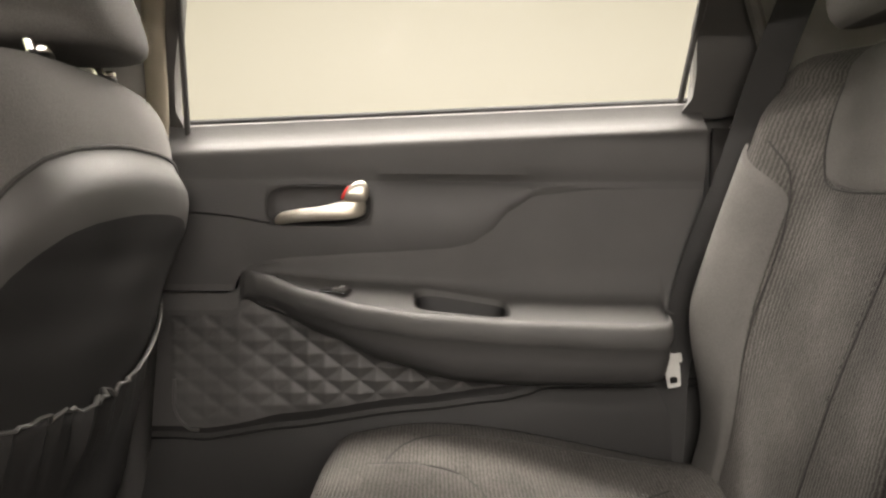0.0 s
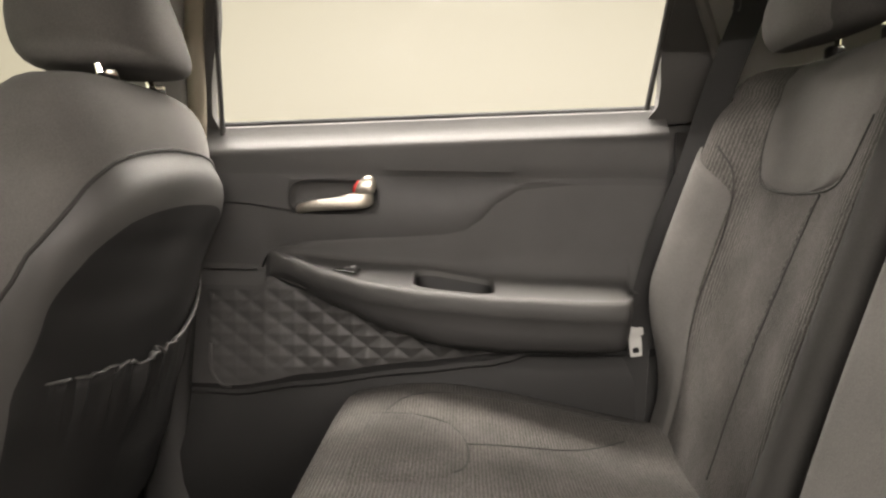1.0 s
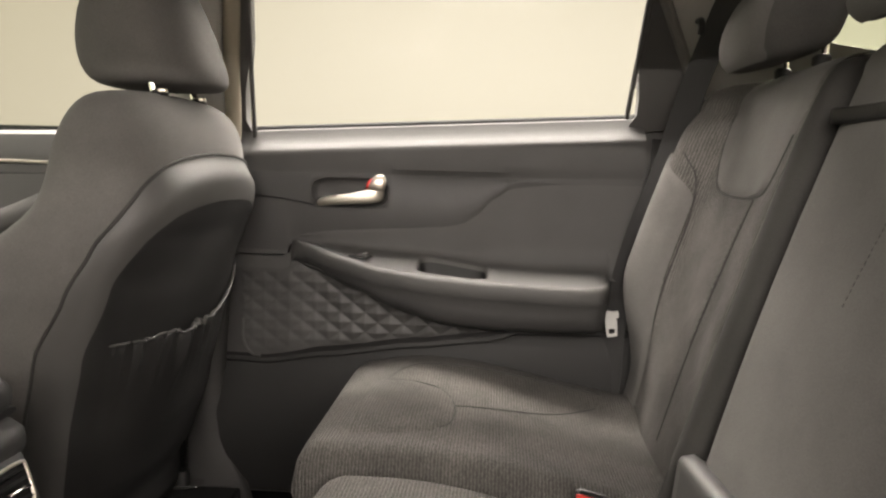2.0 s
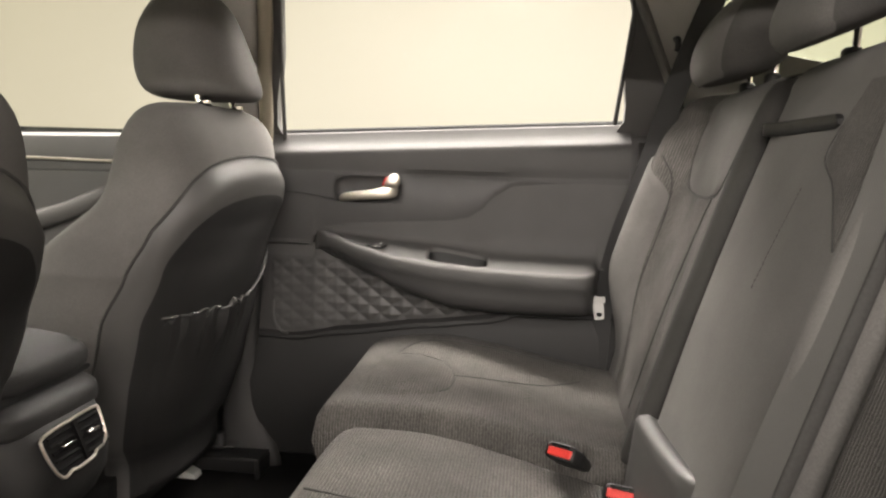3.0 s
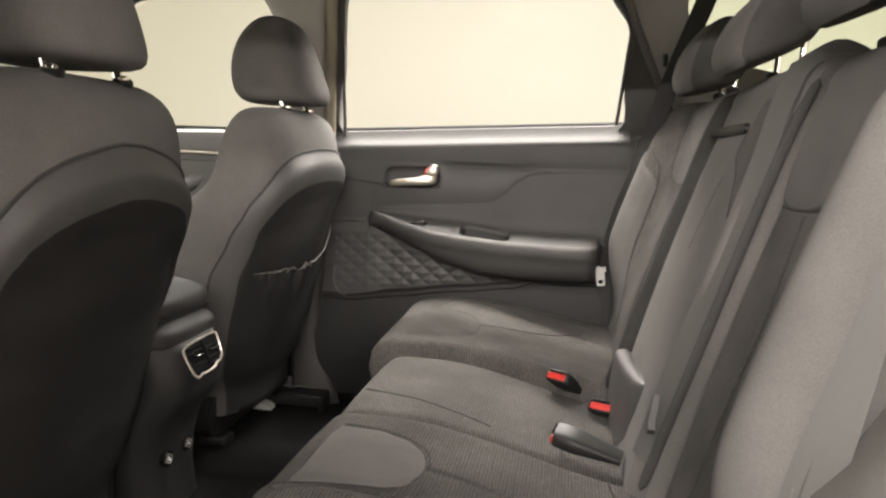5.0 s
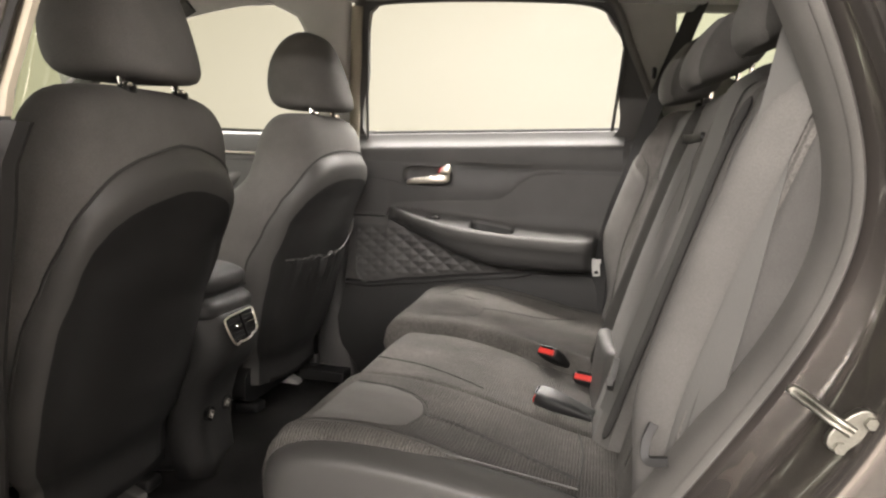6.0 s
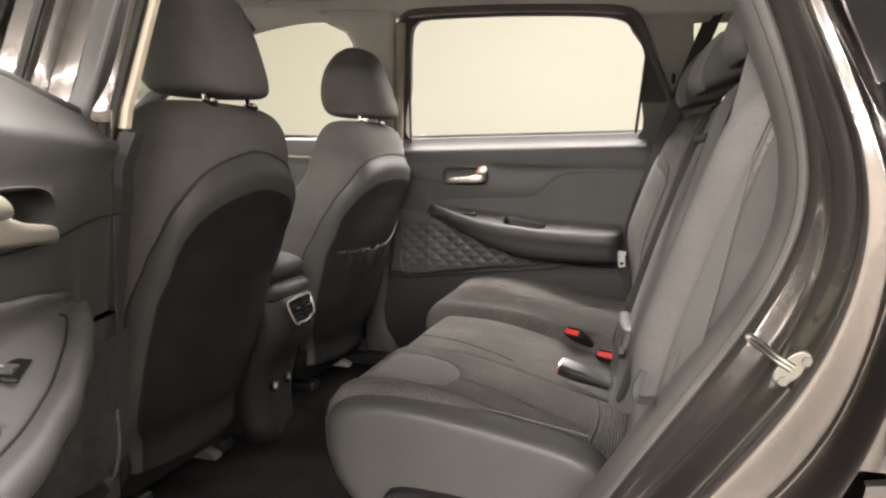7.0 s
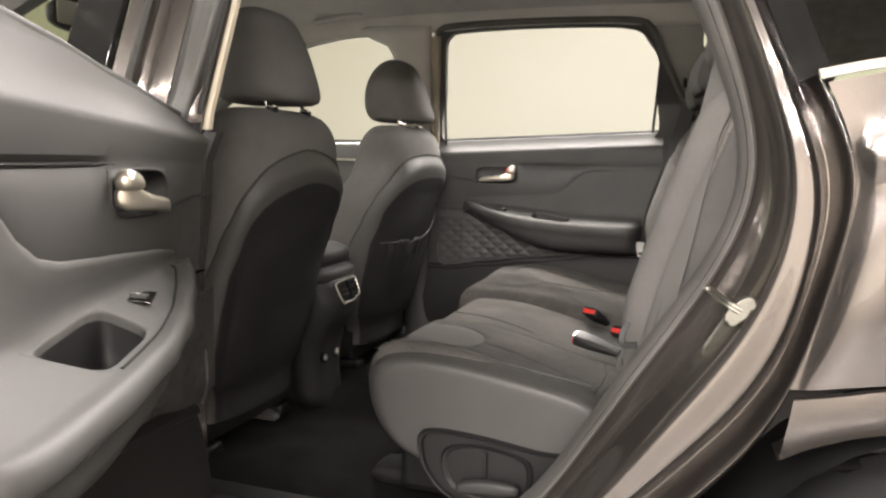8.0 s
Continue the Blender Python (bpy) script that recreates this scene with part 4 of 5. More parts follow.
def front_seat(yc, label, pocket, wrap, dx=0.0, hx=0.0, head=1.0):
    root = thing("front_seat", label, "car seat", (-0.62, yc, 0.42), group="front seats")
    o = Vector((-0.62, yc, 0.42))
    L = lambda shape: turned(shape, lambda p: p - o)
    #        z     front   rear  half width
    prof = [(0.56, -0.76, -0.525, 0.20), (0.62, -0.82, -0.495, 0.25), (0.72, -0.86, -0.465, 0.266), (0.85, -0.86, -0.437, 0.27), (0.95, -0.79, -0.412, 0.268), (1.02, -0.70, -0.397, 0.264), (1.06, -0.638, -0.390, 0.258), (1.09, -0.616, -0.387, 0.250), (1.13, -0.606, -0.385, 0.243), (1.17, -0.598, -0.386, 0.239), (1.21, -0.582, -0.394, 0.230), (1.24, -0.565, -0.412, 0.208), (1.256, -0.548, -0.433, 0.174), (1.264, -0.53, -0.458, 0.108)]
    prof = [(z, a + dx, b + dx, w) for z, a, b, w in prof]
    val = lambda z, k: interp(z, [(r[0], r[k]) for r in prof])
    rings = [sup(((a + b) / 2, yc, z), ((b - a) / 2, 0, 0), (0, w, 0), 3.0, 36) for z, a, b, w in prof]
    back = mesh("backrest", *L(loft(rings)), FABRIC, root, "charcoal cloth backrest", sub=1)

    def rear_x(y, z):
        a, b, w = val(z, 1), val(z, 2), val(z, 3)
        f = min(0.999, abs(y - yc) / w)
        return (a + b) / 2 + (b - a) / 2 * (1 - f ** 3.0) ** (1 / 3.0)

    # vinyl back panel: arched at the top, wrapping the sides lower down
    def reach(z):
        return interp(z, wrap)

    reaches = {}
    for k in range(0, 700):
        z = 0.47 + 0.001 * k
        reaches[k] = reach(min(1.164, z))
    for _ in range(60):
        reaches = {k: (reaches[max(0, k - 1)] + reaches[k] * 2 + reaches[min(699, k + 1)]) / 4 if z_free(k) else reaches[k] for k in reaches}

    zs = span(0.50, 1.0, 22) + [1.015, 1.03, 1.045, 1.06, 1.075, 1.09, 1.10, 1.11, 1.12, 1.13, 1.14, 1.148, 1.154, 1.159, 1.162, 1.164]
    rim = [(-reaches[min(699, max(0, round((z - 0.47) / 0.001)))], z) for z in zs]
    rim += [(-t, z) for t, z in rim[-2::-1]]

    def on_back(deg, z, out):
        a, b, w = val(z, 1), val(z, 2), val(z, 3)
        ct, st = math.cos(radians(deg)), math.sin(radians(deg))
        return ((a + b) / 2 + ((b - a) / 2 + out) * math.copysign(abs(ct) ** (2 / 3), ct), yc + (w + min(out, 0.008)) * math.copysign(abs(st) ** (2 / 3), st), z)

    def loop_at(k):
        """The edge drawn in by a share k towards the panel's middle line."""
        out = 0.004 + 0.020 * step(0, 0.12, k) - 0.0175 * step(0.13, 0.42, k)
        return [on_back(t * (1 - k), z if z < 0.80 else 0.80 + (z - 0.80) * (1 - k), out) for t, z in rim]

    edge = loop_at(0.0)[4:-4]
    panel = mesh("back_panel", *L(loft([loop_at(k) for k in span(0.22, 1.0, 36)], False, False)), SHELL, root, "smooth black hard back panel", sharp=80)
    # border vinyl lighter than the panel, partly for light on its bevel
    mesh("panel_border", *L(loft([loop_at(k) for k in (0.0, 0.01, 0.025, 0.045, 0.07, 0.10, 0.13, 0.16, 0.19, 0.22)], False, False)), VINYL, root, "dark grey vinyl panel border", sharp=80)
    mesh("panel_seam", *L(sweep([Vector(p) for p in edge], disc(0.0028, 6), (1, 0, 0))), SEAM, panel)
    # cushion and base
    rings = [sup((x, yc, z), (0, w, 0), (0, 0, h), 3.2, 28) for x, z, w, h in ((-1.18, 0.62, 0.20, 0.05), (-1.14, 0.635, 0.25, 0.085), (-0.95, 0.64, 0.26, 0.095), (-0.75, 0.62, 0.26, 0.09), (-0.68, 0.60, 0.25, 0.08), (-0.62, 0.60, 0.22, 0.06))]
    mesh("cushion", *L(loft(rings)), FABRIC, root, "charcoal cloth cushion", sub=1)
    mesh("seat_base", *L(loft([sup((x, yc, 0.50), (0, 0.235, 0), (0, 0, 0.055), 5, 20) for x in (-1.10, -1.05, -0.62, -0.58)])), BLACK, root)
    for s in (-1, 1):
        mesh("seat_rail", *L(box((-0.86, yc + s * 0.16, 0.425), (0.5, 0.045, 0.03))), BLACK, root, bevel=0.004)
        mesh("rail_cover", *L(box((-0.60, yc + s * 0.16, 0.425), (0.07, 0.055, 0.03))), BLACK, root, "black plastic rail end cover", bevel=0.01)
    if pocket:
        mesh("rail_bracket", *L(join(box((-0.50, yc + 0.165, 0.436), (0.15, 0.07, 0.036)), box((-0.428, yc + 0.165, 0.43), (0.012, 0.075, 0.048)))), BLACK, root, "black plastic rail bracket", bevel=0.005)
        mesh("rail_end", *L(box((-0.565, yc + 0.185, 0.462), (0.13, 0.045, 0.008), pose(0, 0, 0, 0, -3))), STEEL, root, "bare steel rail end", bevel=0.002)
        mesh("rail_knob", *L(loft([sup((-0.545, yc + 0.185, z), (r, 0, 0), (0, r, 0), 3, 14) for z, r in ((0.455, 0.016), (0.488, 0.015), (0.493, 0.012))])), BLACK, root, sharp=50)
    mesh("floor_clip", *L(flat([Vector((x, yc + 0.09, z)) for x, z in ((-0.63, 0.412), (-0.56, 0.412), (-0.565, 0.424), (-0.62, 0.446))], (0, 0.035, 0))), PALEG if pocket else TRIM, root, "small grey plastic wire clip", bevel=0.003)
    # side cover with recliner
    for s in ((1,) if yc > 0 else (-1,)):
        loop = spline([(-1.05, 0, 0.45), (-0.60, 0, 0.45), (-0.54, 0, 0.50), (-0.52, 0, 0.56), (-0.56, 0, 0.60), (-0.66, 0, 0.58), (-1.05, 0, 0.56)], 4, True)
        mesh("side_cover", *L(flat([p + Vector((0, yc + s * 0.255, 0)) for p in loop], (0, s * 0.018, 0))), BLACK, root, bevel=0.006)
    # head restraint on two posts
    hr = [(1.272 + (z - 1.272) * (0.4 + 0.6 * head), a + hx + 0.004 + 0.11 * (1 - head), b + hx - 0.014, w * 0.93 * head) for z, a, b, w in [(1.272, -0.585, -0.395, 0.075), (1.279, -0.615, -0.38, 0.115), (1.295, -0.633, -0.375, 0.132), (1.33, -0.645, -0.385, 0.138), (1.38, -0.645, -0.403, 0.138), (1.43, -0.632, -0.424, 0.134), (1.47, -0.605, -0.444, 0.122), (1.495, -0.575, -0.465, 0.10), (1.506, -0.545, -0.49, 0.06)]]
    rings = [sup(((a + b) / 2, yc, z), ((b - a) / 2, 0, 0), (0, w, 0), 2.7, 32) for z, a, b, w in hr]
    head = mesh("head_restraint", *L(loft(rings)), FABRIC, root, "charcoal cloth head restraint", sub=1)
    for s in (-1, 1):
        mesh("post", *L(sweep([Vector((-0.455, yc + s * 0.08, 1.235)), Vector((-0.47, yc + s * 0.08, 1.29))], disc(0.007, 10), (1, 0, 0))), CHROME, head, "chrome post")
        mesh("post_collar", *L(loft([sup((-0.455, yc + s * 0.08, z), (r, 0, 0), (0, r * 1.2, 0), 2.4, 12) for z, r in ((1.24, 0.014), (1.262, 0.014), (1.266, 0.010))])), BLACK, head)
        mesh("collar_button", *L(box((-0.440, yc + s * 0.08 - 0.02, 1.264), (0.012, 0.012, 0.008))), CHROME, head, bevel=0.002)
    if pocket:
        pr = []
        ps = span(-0.99, 0.99, 72)

        def mouth(f):
            s = 0.866 + 0.10 * max(0, f + 0.05) ** 2
            return s + (0.004 * math.sin(37 * f) + 0.004 * math.sin(61 * f + 1)) * step(0.3, -0.1, f) * step(-0.8, -0.6, f)

        for t in span(0, 1, 20):
            row = []
            for f in ps:
                z = 0.50 + (mouth(f) - 0.50) * t
                y = yc + 0.23 * f
                near_top = step(0.72, 1, t)
                crump = near_top * step(0.45, -0.1, f) * (0.004 * math.sin(43 * f + 3 * t) + 0.003 * math.sin(71 * f)) + 0.010 * math.exp(-((f + 0.28 + 0.25 * (1 - t)) / 0.07) ** 2) * step(0.6, 0.95, t)
                row.append((rear_x(y, z) + 0.0045 + (0.005 + 0.009 * t) * (1 - f * f) ** 1.5 + crump, y, z))
            pr.append(row)
        pk = mesh("map_pocket", *L(loft(pr, False, False)), SHELL, root, "sagging black map pocket", solid=0.003)
        mp = [Vector(p) + Vector((0.003, 0, 0)) for p in pr[-1]]
        mesh("pocket_hem", *L(sweep(mp, disc(0.0022, 7, 0.003), (1, 0, 0))), TRIM, pk, "gathered elastic pocket hem")
    return root


front_seat(-0.36, "charcoal cloth front seat with smooth black back panel", False, [(0.5, 68), (0.8, 63), (0.885, 61), (0.965, 58), (1.05, 54), (1.085, 47), (1.117, 37), (1.14, 23), (1.155, 9), (1.164, 1)], -0.012, -0.002)
front_seat(0.475, "charcoal cloth front seat with torn map pocket", True, [(0.5, 80), (0.86, 76), (0.955, 73), (1.02, 71.5), (1.05, 69), (1.08, 63), (1.11, 55), (1.139, 42), (1.152, 28), (1.16, 14), (1.164, 2)], 0.0, 0.012, 0.9)

# ---------------------------------------------------------------- rear bench
def back_x(z):
    return 0.475 + 0.30 * (z - 1.0)


bench = thing("rear_bench", "charcoal cloth rear bench seat in three places", "car seat", (0.1, CY, 0.42))
BO = Vector((0.1, CY, 0.42))
LB = lambda shape: turned(shape, lambda p: p - BO)


def back_section(y0, y1, name, bulge, bol0, bol1, ztop, zlow=0.66, material=FABRIC, dx=0.0, u0=0.10, s0=0.10, fade=(1.33, 1.14)):
    """A backrest: outer bolsters (bol0 / bol1 wide and proud) and a flatter middle."""
    rows = []
    us = span(0, 1, 60)

    def front(u, z):
        y = y0 + (y1 - y0) * u
        w = (y1 - y0)
        e = 1 - (1 - step(0, 0.10, u)) ** 2, 1 - (1 - step(1, 0.90, u)) ** 2
        b = bulge * min(e)
        if bol0:
            b += bol0 * math.exp(-((u - u0) / s0) ** 2) * step(*fade, z) * step(0.70, 0.92, z)
        if bol1:
            b += bol1 * math.exp(-((u - 0.90) / 0.15) ** 2) * step(*fade, z) * step(0.74, 0.98, z)
        b += 0.012 * math.sin(math.pi * min(1, max(0, (z - zlow) / (ztop - zlow))))
        return y, b

    zs = span(zlow, ztop - 0.05, 44)
    for z in zs:
        row = []
        for u in us:
            y, b = front(u, z)
            row.append((back_x(z) + dx - b + 0.012, y, z))
        rows.append(row)
    # roll over the top
    for k in (0.15, 0.3, 0.5, 0.7, 0.85, 1.0):
        row = []
        a = k * math.pi / 2
        for u in us:
            y, b = front(u, ztop - 0.05)
            x0 = back_x(ztop - 0.05) + dx - b + 0.012
            row.append((x0 + 0.07 * (1 - math.cos(a)), y, ztop - 0.05 + 0.05 * math.sin(a)))
        rows.append(row)
    rows.append([(p[0] + 0.06, p[1], p[2] - 0.01) for p in rows[-1]])
    rows.append([(back_x(0.66) + dx + 0.14, y0 + (y1 - y0) * u, 0.62) for u in us])
    v, f = loft(rows, False, False)
    n, m = len(us), len(rows)
    f.append(tuple(i * n for i in range(m)))
    f.append(tuple(i * n + n - 1 for i in range(m))[::-1])
    sec = mesh(name, *LB((v, f)), material, bench, sharp=60)
    return sec, (lambda y, z: back_x(z) + dx - front((y - y0) / (y1 - y0), z)[1] + 0.012)


def seam_on(fx, pts, parent, r=0.0015, material=SEAM, name="seam", n=6, lift=0.0005):
    path = [Vector((fx(p.y, p.z) - lift, p.y, p.z)) for p in spline([(0, y, z) for y, z in pts], n)]
    return mesh(name, *LB(sweep(path, disc(r, 6), (1, 0, 0))), material, parent)


def patch_on(fx, loop, parent, name, material, lift=0.004, nu=18, nv=18, label="", puff=0.010, over=False):
    """A cloth panel laid on a backrest: loop gives the half width round a middle line by height (z, y_left, y_right)."""
    rows = []
    z0, z1 = loop[0][0], loop[-1][0]
    for z in span(z0, z1, nv):
        a, b = interp(z, [(r[0], r[1]) for r in loop]), interp(z, [(r[0], r[2]) for r in loop])
        row = []
        for t in span(0, 1, nu):
            y = a + (b - a) * t
            e = min(t, 1 - t) * (b - a)
            g = min(e, z - z0)
            row.append((fx(y, z) - lift * step(0, 0.012, g) - puff * step(0, 0.08, g), y, z))
        rows.append(row)
    if over:
        last = rows[-1]
        for k in (0.15, 0.3, 0.5, 0.7, 0.85, 1.0):
            a = k * math.pi / 2
            rows.append([(x + 0.07 * (1 - math.cos(a)) + 0.006 * k, y, z + (0.05 + 0.008) * math.sin(a)) for x, y, z in last])
    return mesh(name, *LB(loft(rows, False, False)), material, parent, label)


far, fxf = back_section(0.21, 0.675, "backrest_far", 0.018, 0.008, 0.078, 1.318, material=KNIT, fade=(1.38, 1.22))
mid, fxm = back_section(-0.278, 0.160, "backrest_middle", 0.026, 0.0, 0.0, 1.325)
near, fxn = back_section(-0.70, -0.292, "backrest_near", 0.012, 0.052, 0.0, 1.315, material=KNIT, dx=0.028, u0=0.13, s0=0.115, fade=(1.36, 1.24))
ins = [(1.118, 0.36, 0.45), (1.123, 0.31, 0.50), (1.142, 0.275, 0.525), (1.18, 0.265, 0.538), (1.23, 0.258, 0.545), (1.265, 0.255, 0.547)]
patch_on(fxf, ins, far, "backrest_insert", FABRIC, label="plain charcoal cloth insert", over=True)
patch_on(fxn, [(z, CY * 2 - b - 0.05, CY * 2 - a - 0.05) for z, a, b in ins], near, "backrest_insert", FABRIC, label="plain charcoal cloth insert", over=True)
arc = [(0.262, 1.21), (0.275, 1.142), (0.31, 1.121), (0.40, 1.115), (0.50, 1.122), (0.527, 1.146), (0.540, 1.19), (0.547, 1.262)]
seam_on(fxf, arc, far)
seam_on(fxn, [(2 * CY - y - 0.05, z) for y, z in arc], near)
seam_on(fxf, [(0.60, 1.19), (0.565, 1.14), (0.55, 1.05), (0.555, 0.9), (0.57, 0.72)], far)
seam_on(fxf, [(0.33, 1.115), (0.345, 1.0), (0.36, 0.88), (0.37, 0.72)], far)
def stitches(fx, pts, parent, material=PALE, r=0.0006, n=10):
    """A run of short stitches on a backrest."""
    path = [Vector((fx(p.y, p.z) - 0.001, p.y, p.z)) for p in spline([(0, y, z) for y, z in pts], n)]
    runs = []
    for a, b in zip(path, path[1:]):
        k = max(1, int((b - a).length / 0.008))
        for q in range(k):
            runs.append(sweep([a.lerp(b, (q + 0.15) / k), a.lerp(b, (q + 0.75) / k)], disc(r, 5), (1, 0, 0)))
    return mesh("stitching", *LB(join(*runs)), material, parent)


seam_on(fxn, [(-0.425, 1.11), (-0.44, 1.05), (-0.452, 0.97), (-0.44, 0.86), (-0.43, 0.7)], near)
patch_on(fxm, [(1.092, -0.236, -0.228), (1.15, -0.236, -0.168), (1.183, -0.236, -0.113), (1.22, -0.236, -0.115), (1.268, -0.236, -0.135)], mid, "shoulder_patch", KNIT, 0.001, label="ribbed dark knit shoulder patch", puff=0.001)
seam_on(fxm, [(-0.115, 1.22), (-0.110, 1.183), (-0.168, 1.15), (-0.232, 1.09)], mid, 0.0012)
stitches(fxn, [(-0.419, 1.11), (-0.434, 1.05), (-0.446, 0.97), (-0.434, 0.86), (-0.424, 0.7)], near, SEAM, 0.0006)
stitches(fxn, [(-0.598, 1.16), (-0.600, 1.04), (-0.598, 0.9), (-0.59, 0.72)], near)
stitches(fxf, [(0.338, 1.10), (0.352, 1.0), (0.366, 0.88)], far, SEAM, 0.0006)
stitches(fxm, [(-0.08, 1.149), (-0.069, 1.093), (-0.057, 1.022)], mid, SEAM, 0.0005)
# dark roll between the far and middle places, standing in for the gap's shade
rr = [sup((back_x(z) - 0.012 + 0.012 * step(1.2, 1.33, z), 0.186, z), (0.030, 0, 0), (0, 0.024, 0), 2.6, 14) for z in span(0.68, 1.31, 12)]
mesh("edge_roll", *LB(loft(rr)), GAPDARK, bench, "dark cloth edge roll", sub=1)
# black tube drawn as the shade between middle and near places
rr = [sup((back_x(z) - 0.002 + 0.012 * step(1.2, 1.33, z), -0.285, z), (0.008, 0, 0), (0, 0.0045, 0), 2.4, 12) for z in span(0.68, 1.29, 12)]
mesh("gap_shade_line", *LB(loft(rr)), SEAM, bench, "black piping in the seat gap", sub=1)
# bolster covers of smoother cloth
def bolster(fx, ya, yb, parent, top=1.19):
    rows = []
    for z in span(0.70, top, 44):
        w = step(top + 0.01, top - 0.09, z)
        a = yb + (ya - yb) * (0.25 + 0.75 * w)
        rows.append([(fx(a + (yb - a) * t, z) - 0.002 - 0.006 * step(0, 0.15, t), a + (yb - a) * t, z) for t in span(0, 1, 24)])
    return mesh("bolster", *LB(loft(rows, False, False)), FABRIC, parent, "plain charcoal cloth bolster")


bolster(fxf, 0.555, 0.672, far)
bolster(fxn, -0.612, -0.698, near, 1.275)
# cloth side of the near backrest, down to the belt's end; its colour holds shade
rows = [[(fxn(-0.694, z) + 0.010 + (0.115 - 0.02 * step(1.2, 1.3, z)) * f, -0.7025 - 0.006 * math.sin(math.pi * f), z) for f in span(0, 1, 10)] for z in span(0.68, 1.29, 20)]
mesh("backrest_side", *LB(loft(rows, False, False)), SIDEC, near, "dark cloth backrest side", solid=0.003)
# folding armrest of the middle place with a pull strap in its slot
slot = mesh("armrest_slot", *LB(loft([sup((fxm(y, 1.225) - 0.001, y, 1.225), (0.006, 0, 0), (0, 0, h), 3, 10) for y, h in ((-0.11, 0.003), (-0.10, 0.009), (0.0, 0.010), (0.13, 0.010), (0.15, 0.004))])), BLACK, mid)
mesh("pull_strap", *LB(loft([sup((fxm(y, 1.226) - 0.012 - d, y, 1.226 - k), (0.004, 0, 0), (0, 0, 0.010), 3, 10) for y, d, k in ((0.162, -0.01, 0), (0.155, 0.004, 0.0), (0.13, 0.006, 0.0), (0.115, -0.006, 0.001), (0.0, -0.010, 0.002), (-0.10, -0.014, 0.0))])), BLACK, mid, "black webbing pull strap", sub=1)
# hinge cover at the foot of the middle back
def flap(y, z):
    return 0.362 + 0.075 * (0.15 - y) + 0.10 * (z - 0.78) + 0.05 * step(-0.10, -0.17, y)


rows = []
for k in span(0, 1, 12):
    za, zb = 0.64 + 0.135 * k, 0.64 + 0.15 * k
    rows.append([(flap(y, za + (zb - za) * u) - 0.006 * math.sin(math.pi * u), y, za + (zb - za) * u) for u, y in ((u, 0.150 - (0.150 + 0.165 - 0.02 * k) * u) for u in span(0, 1, 16))])
rows.append([(x + 0.004, y, z + 0.005) for x, y, z in rows[-1]])
rows.append([(x + 0.014, y, z + 0.003) for x, y, z in rows[-1]])
rows.append([(x + 0.05, y, z - 0.03) for x, y, z in rows[-1]])
mesh("hinge_cover", *LB(loft(rows, False, False)), VINYL, bench, "dark grey vinyl hinge cover", solid=0.004, sharp=50)


def rear_head(yc, z0, dx=0.0, tall=1.0, tilt=0.42):
    prof = [(0.0, 0.035, 0.10, 0.072), (0.006, 0.016, 0.125, 0.102), (0.02, 0.004, 0.138, 0.117), (0.05, 0.0, 0.148, 0.124), (0.085, 0.010, 0.152, 0.123), (0.115, 0.028, 0.150, 0.117), (0.140, 0.050, 0.143, 0.104), (0.155, 0.072, 0.130, 0.082), (0.162, 0.092, 0.112, 0.045)]
    x0 = 0.472 + dx
    rings = [sup((x0 + (a + b) / 2, yc, z0 + z * tall), ((b - a) / 2, 0, (b - a) / 2 * tilt * (1 - z / 0.162)), (0, w, 0), 3.2, 40) for z, a, b, w in prof]
    h = mesh("head_restraint", *LB(loft(rings)), SIDEC, bench, "dark cloth head restraint", sub=1)
    puff = lambda k, i: 0.007 * (max(0.0, math.sin(math.pi * (i - 14) / 11)) * max(0.0, math.sin(math.pi * (k + 0.3) / 5.6))) ** 0.4
    face = [[Vector(rings[k + 1][i]) + Vector((-puff(k, i) + 0.001, 0, 0)) for i in range(14, 26)] for k in range(6)]
    mesh("face_cloth", *LB(loft(face, False, False)), FABRIC, h, "charcoal cloth front face", sub=1)
    for s in (-1, 1):
        mesh("post", *LB(sweep([Vector((0.585 + dx, yc + s * 0.075, 1.27)), Vector((0.59 + dx, yc + s * 0.075, z0 + 0.10))], disc(0.005, 10), (1, 0, 0))), CHROME, h, "chrome post")
        mesh("post_collar", *LB(loft([sup((0.583 + dx, yc + s * 0.075, z), (r, 0, 0), (0, r * 1.2, 0), 2.4, 12) for z, r in ((1.300, 0.013), (1.328, 0.013), (1.332, 0.009))])), BLACK, h)
    return h


rear_head(0.425, 1.326, 0.0, 1.0, 0.25)
rear_head(-0.01, 1.336, 0.012, 0.8)
rear_head(-0.415, 1.352, 0.045, 0.95)

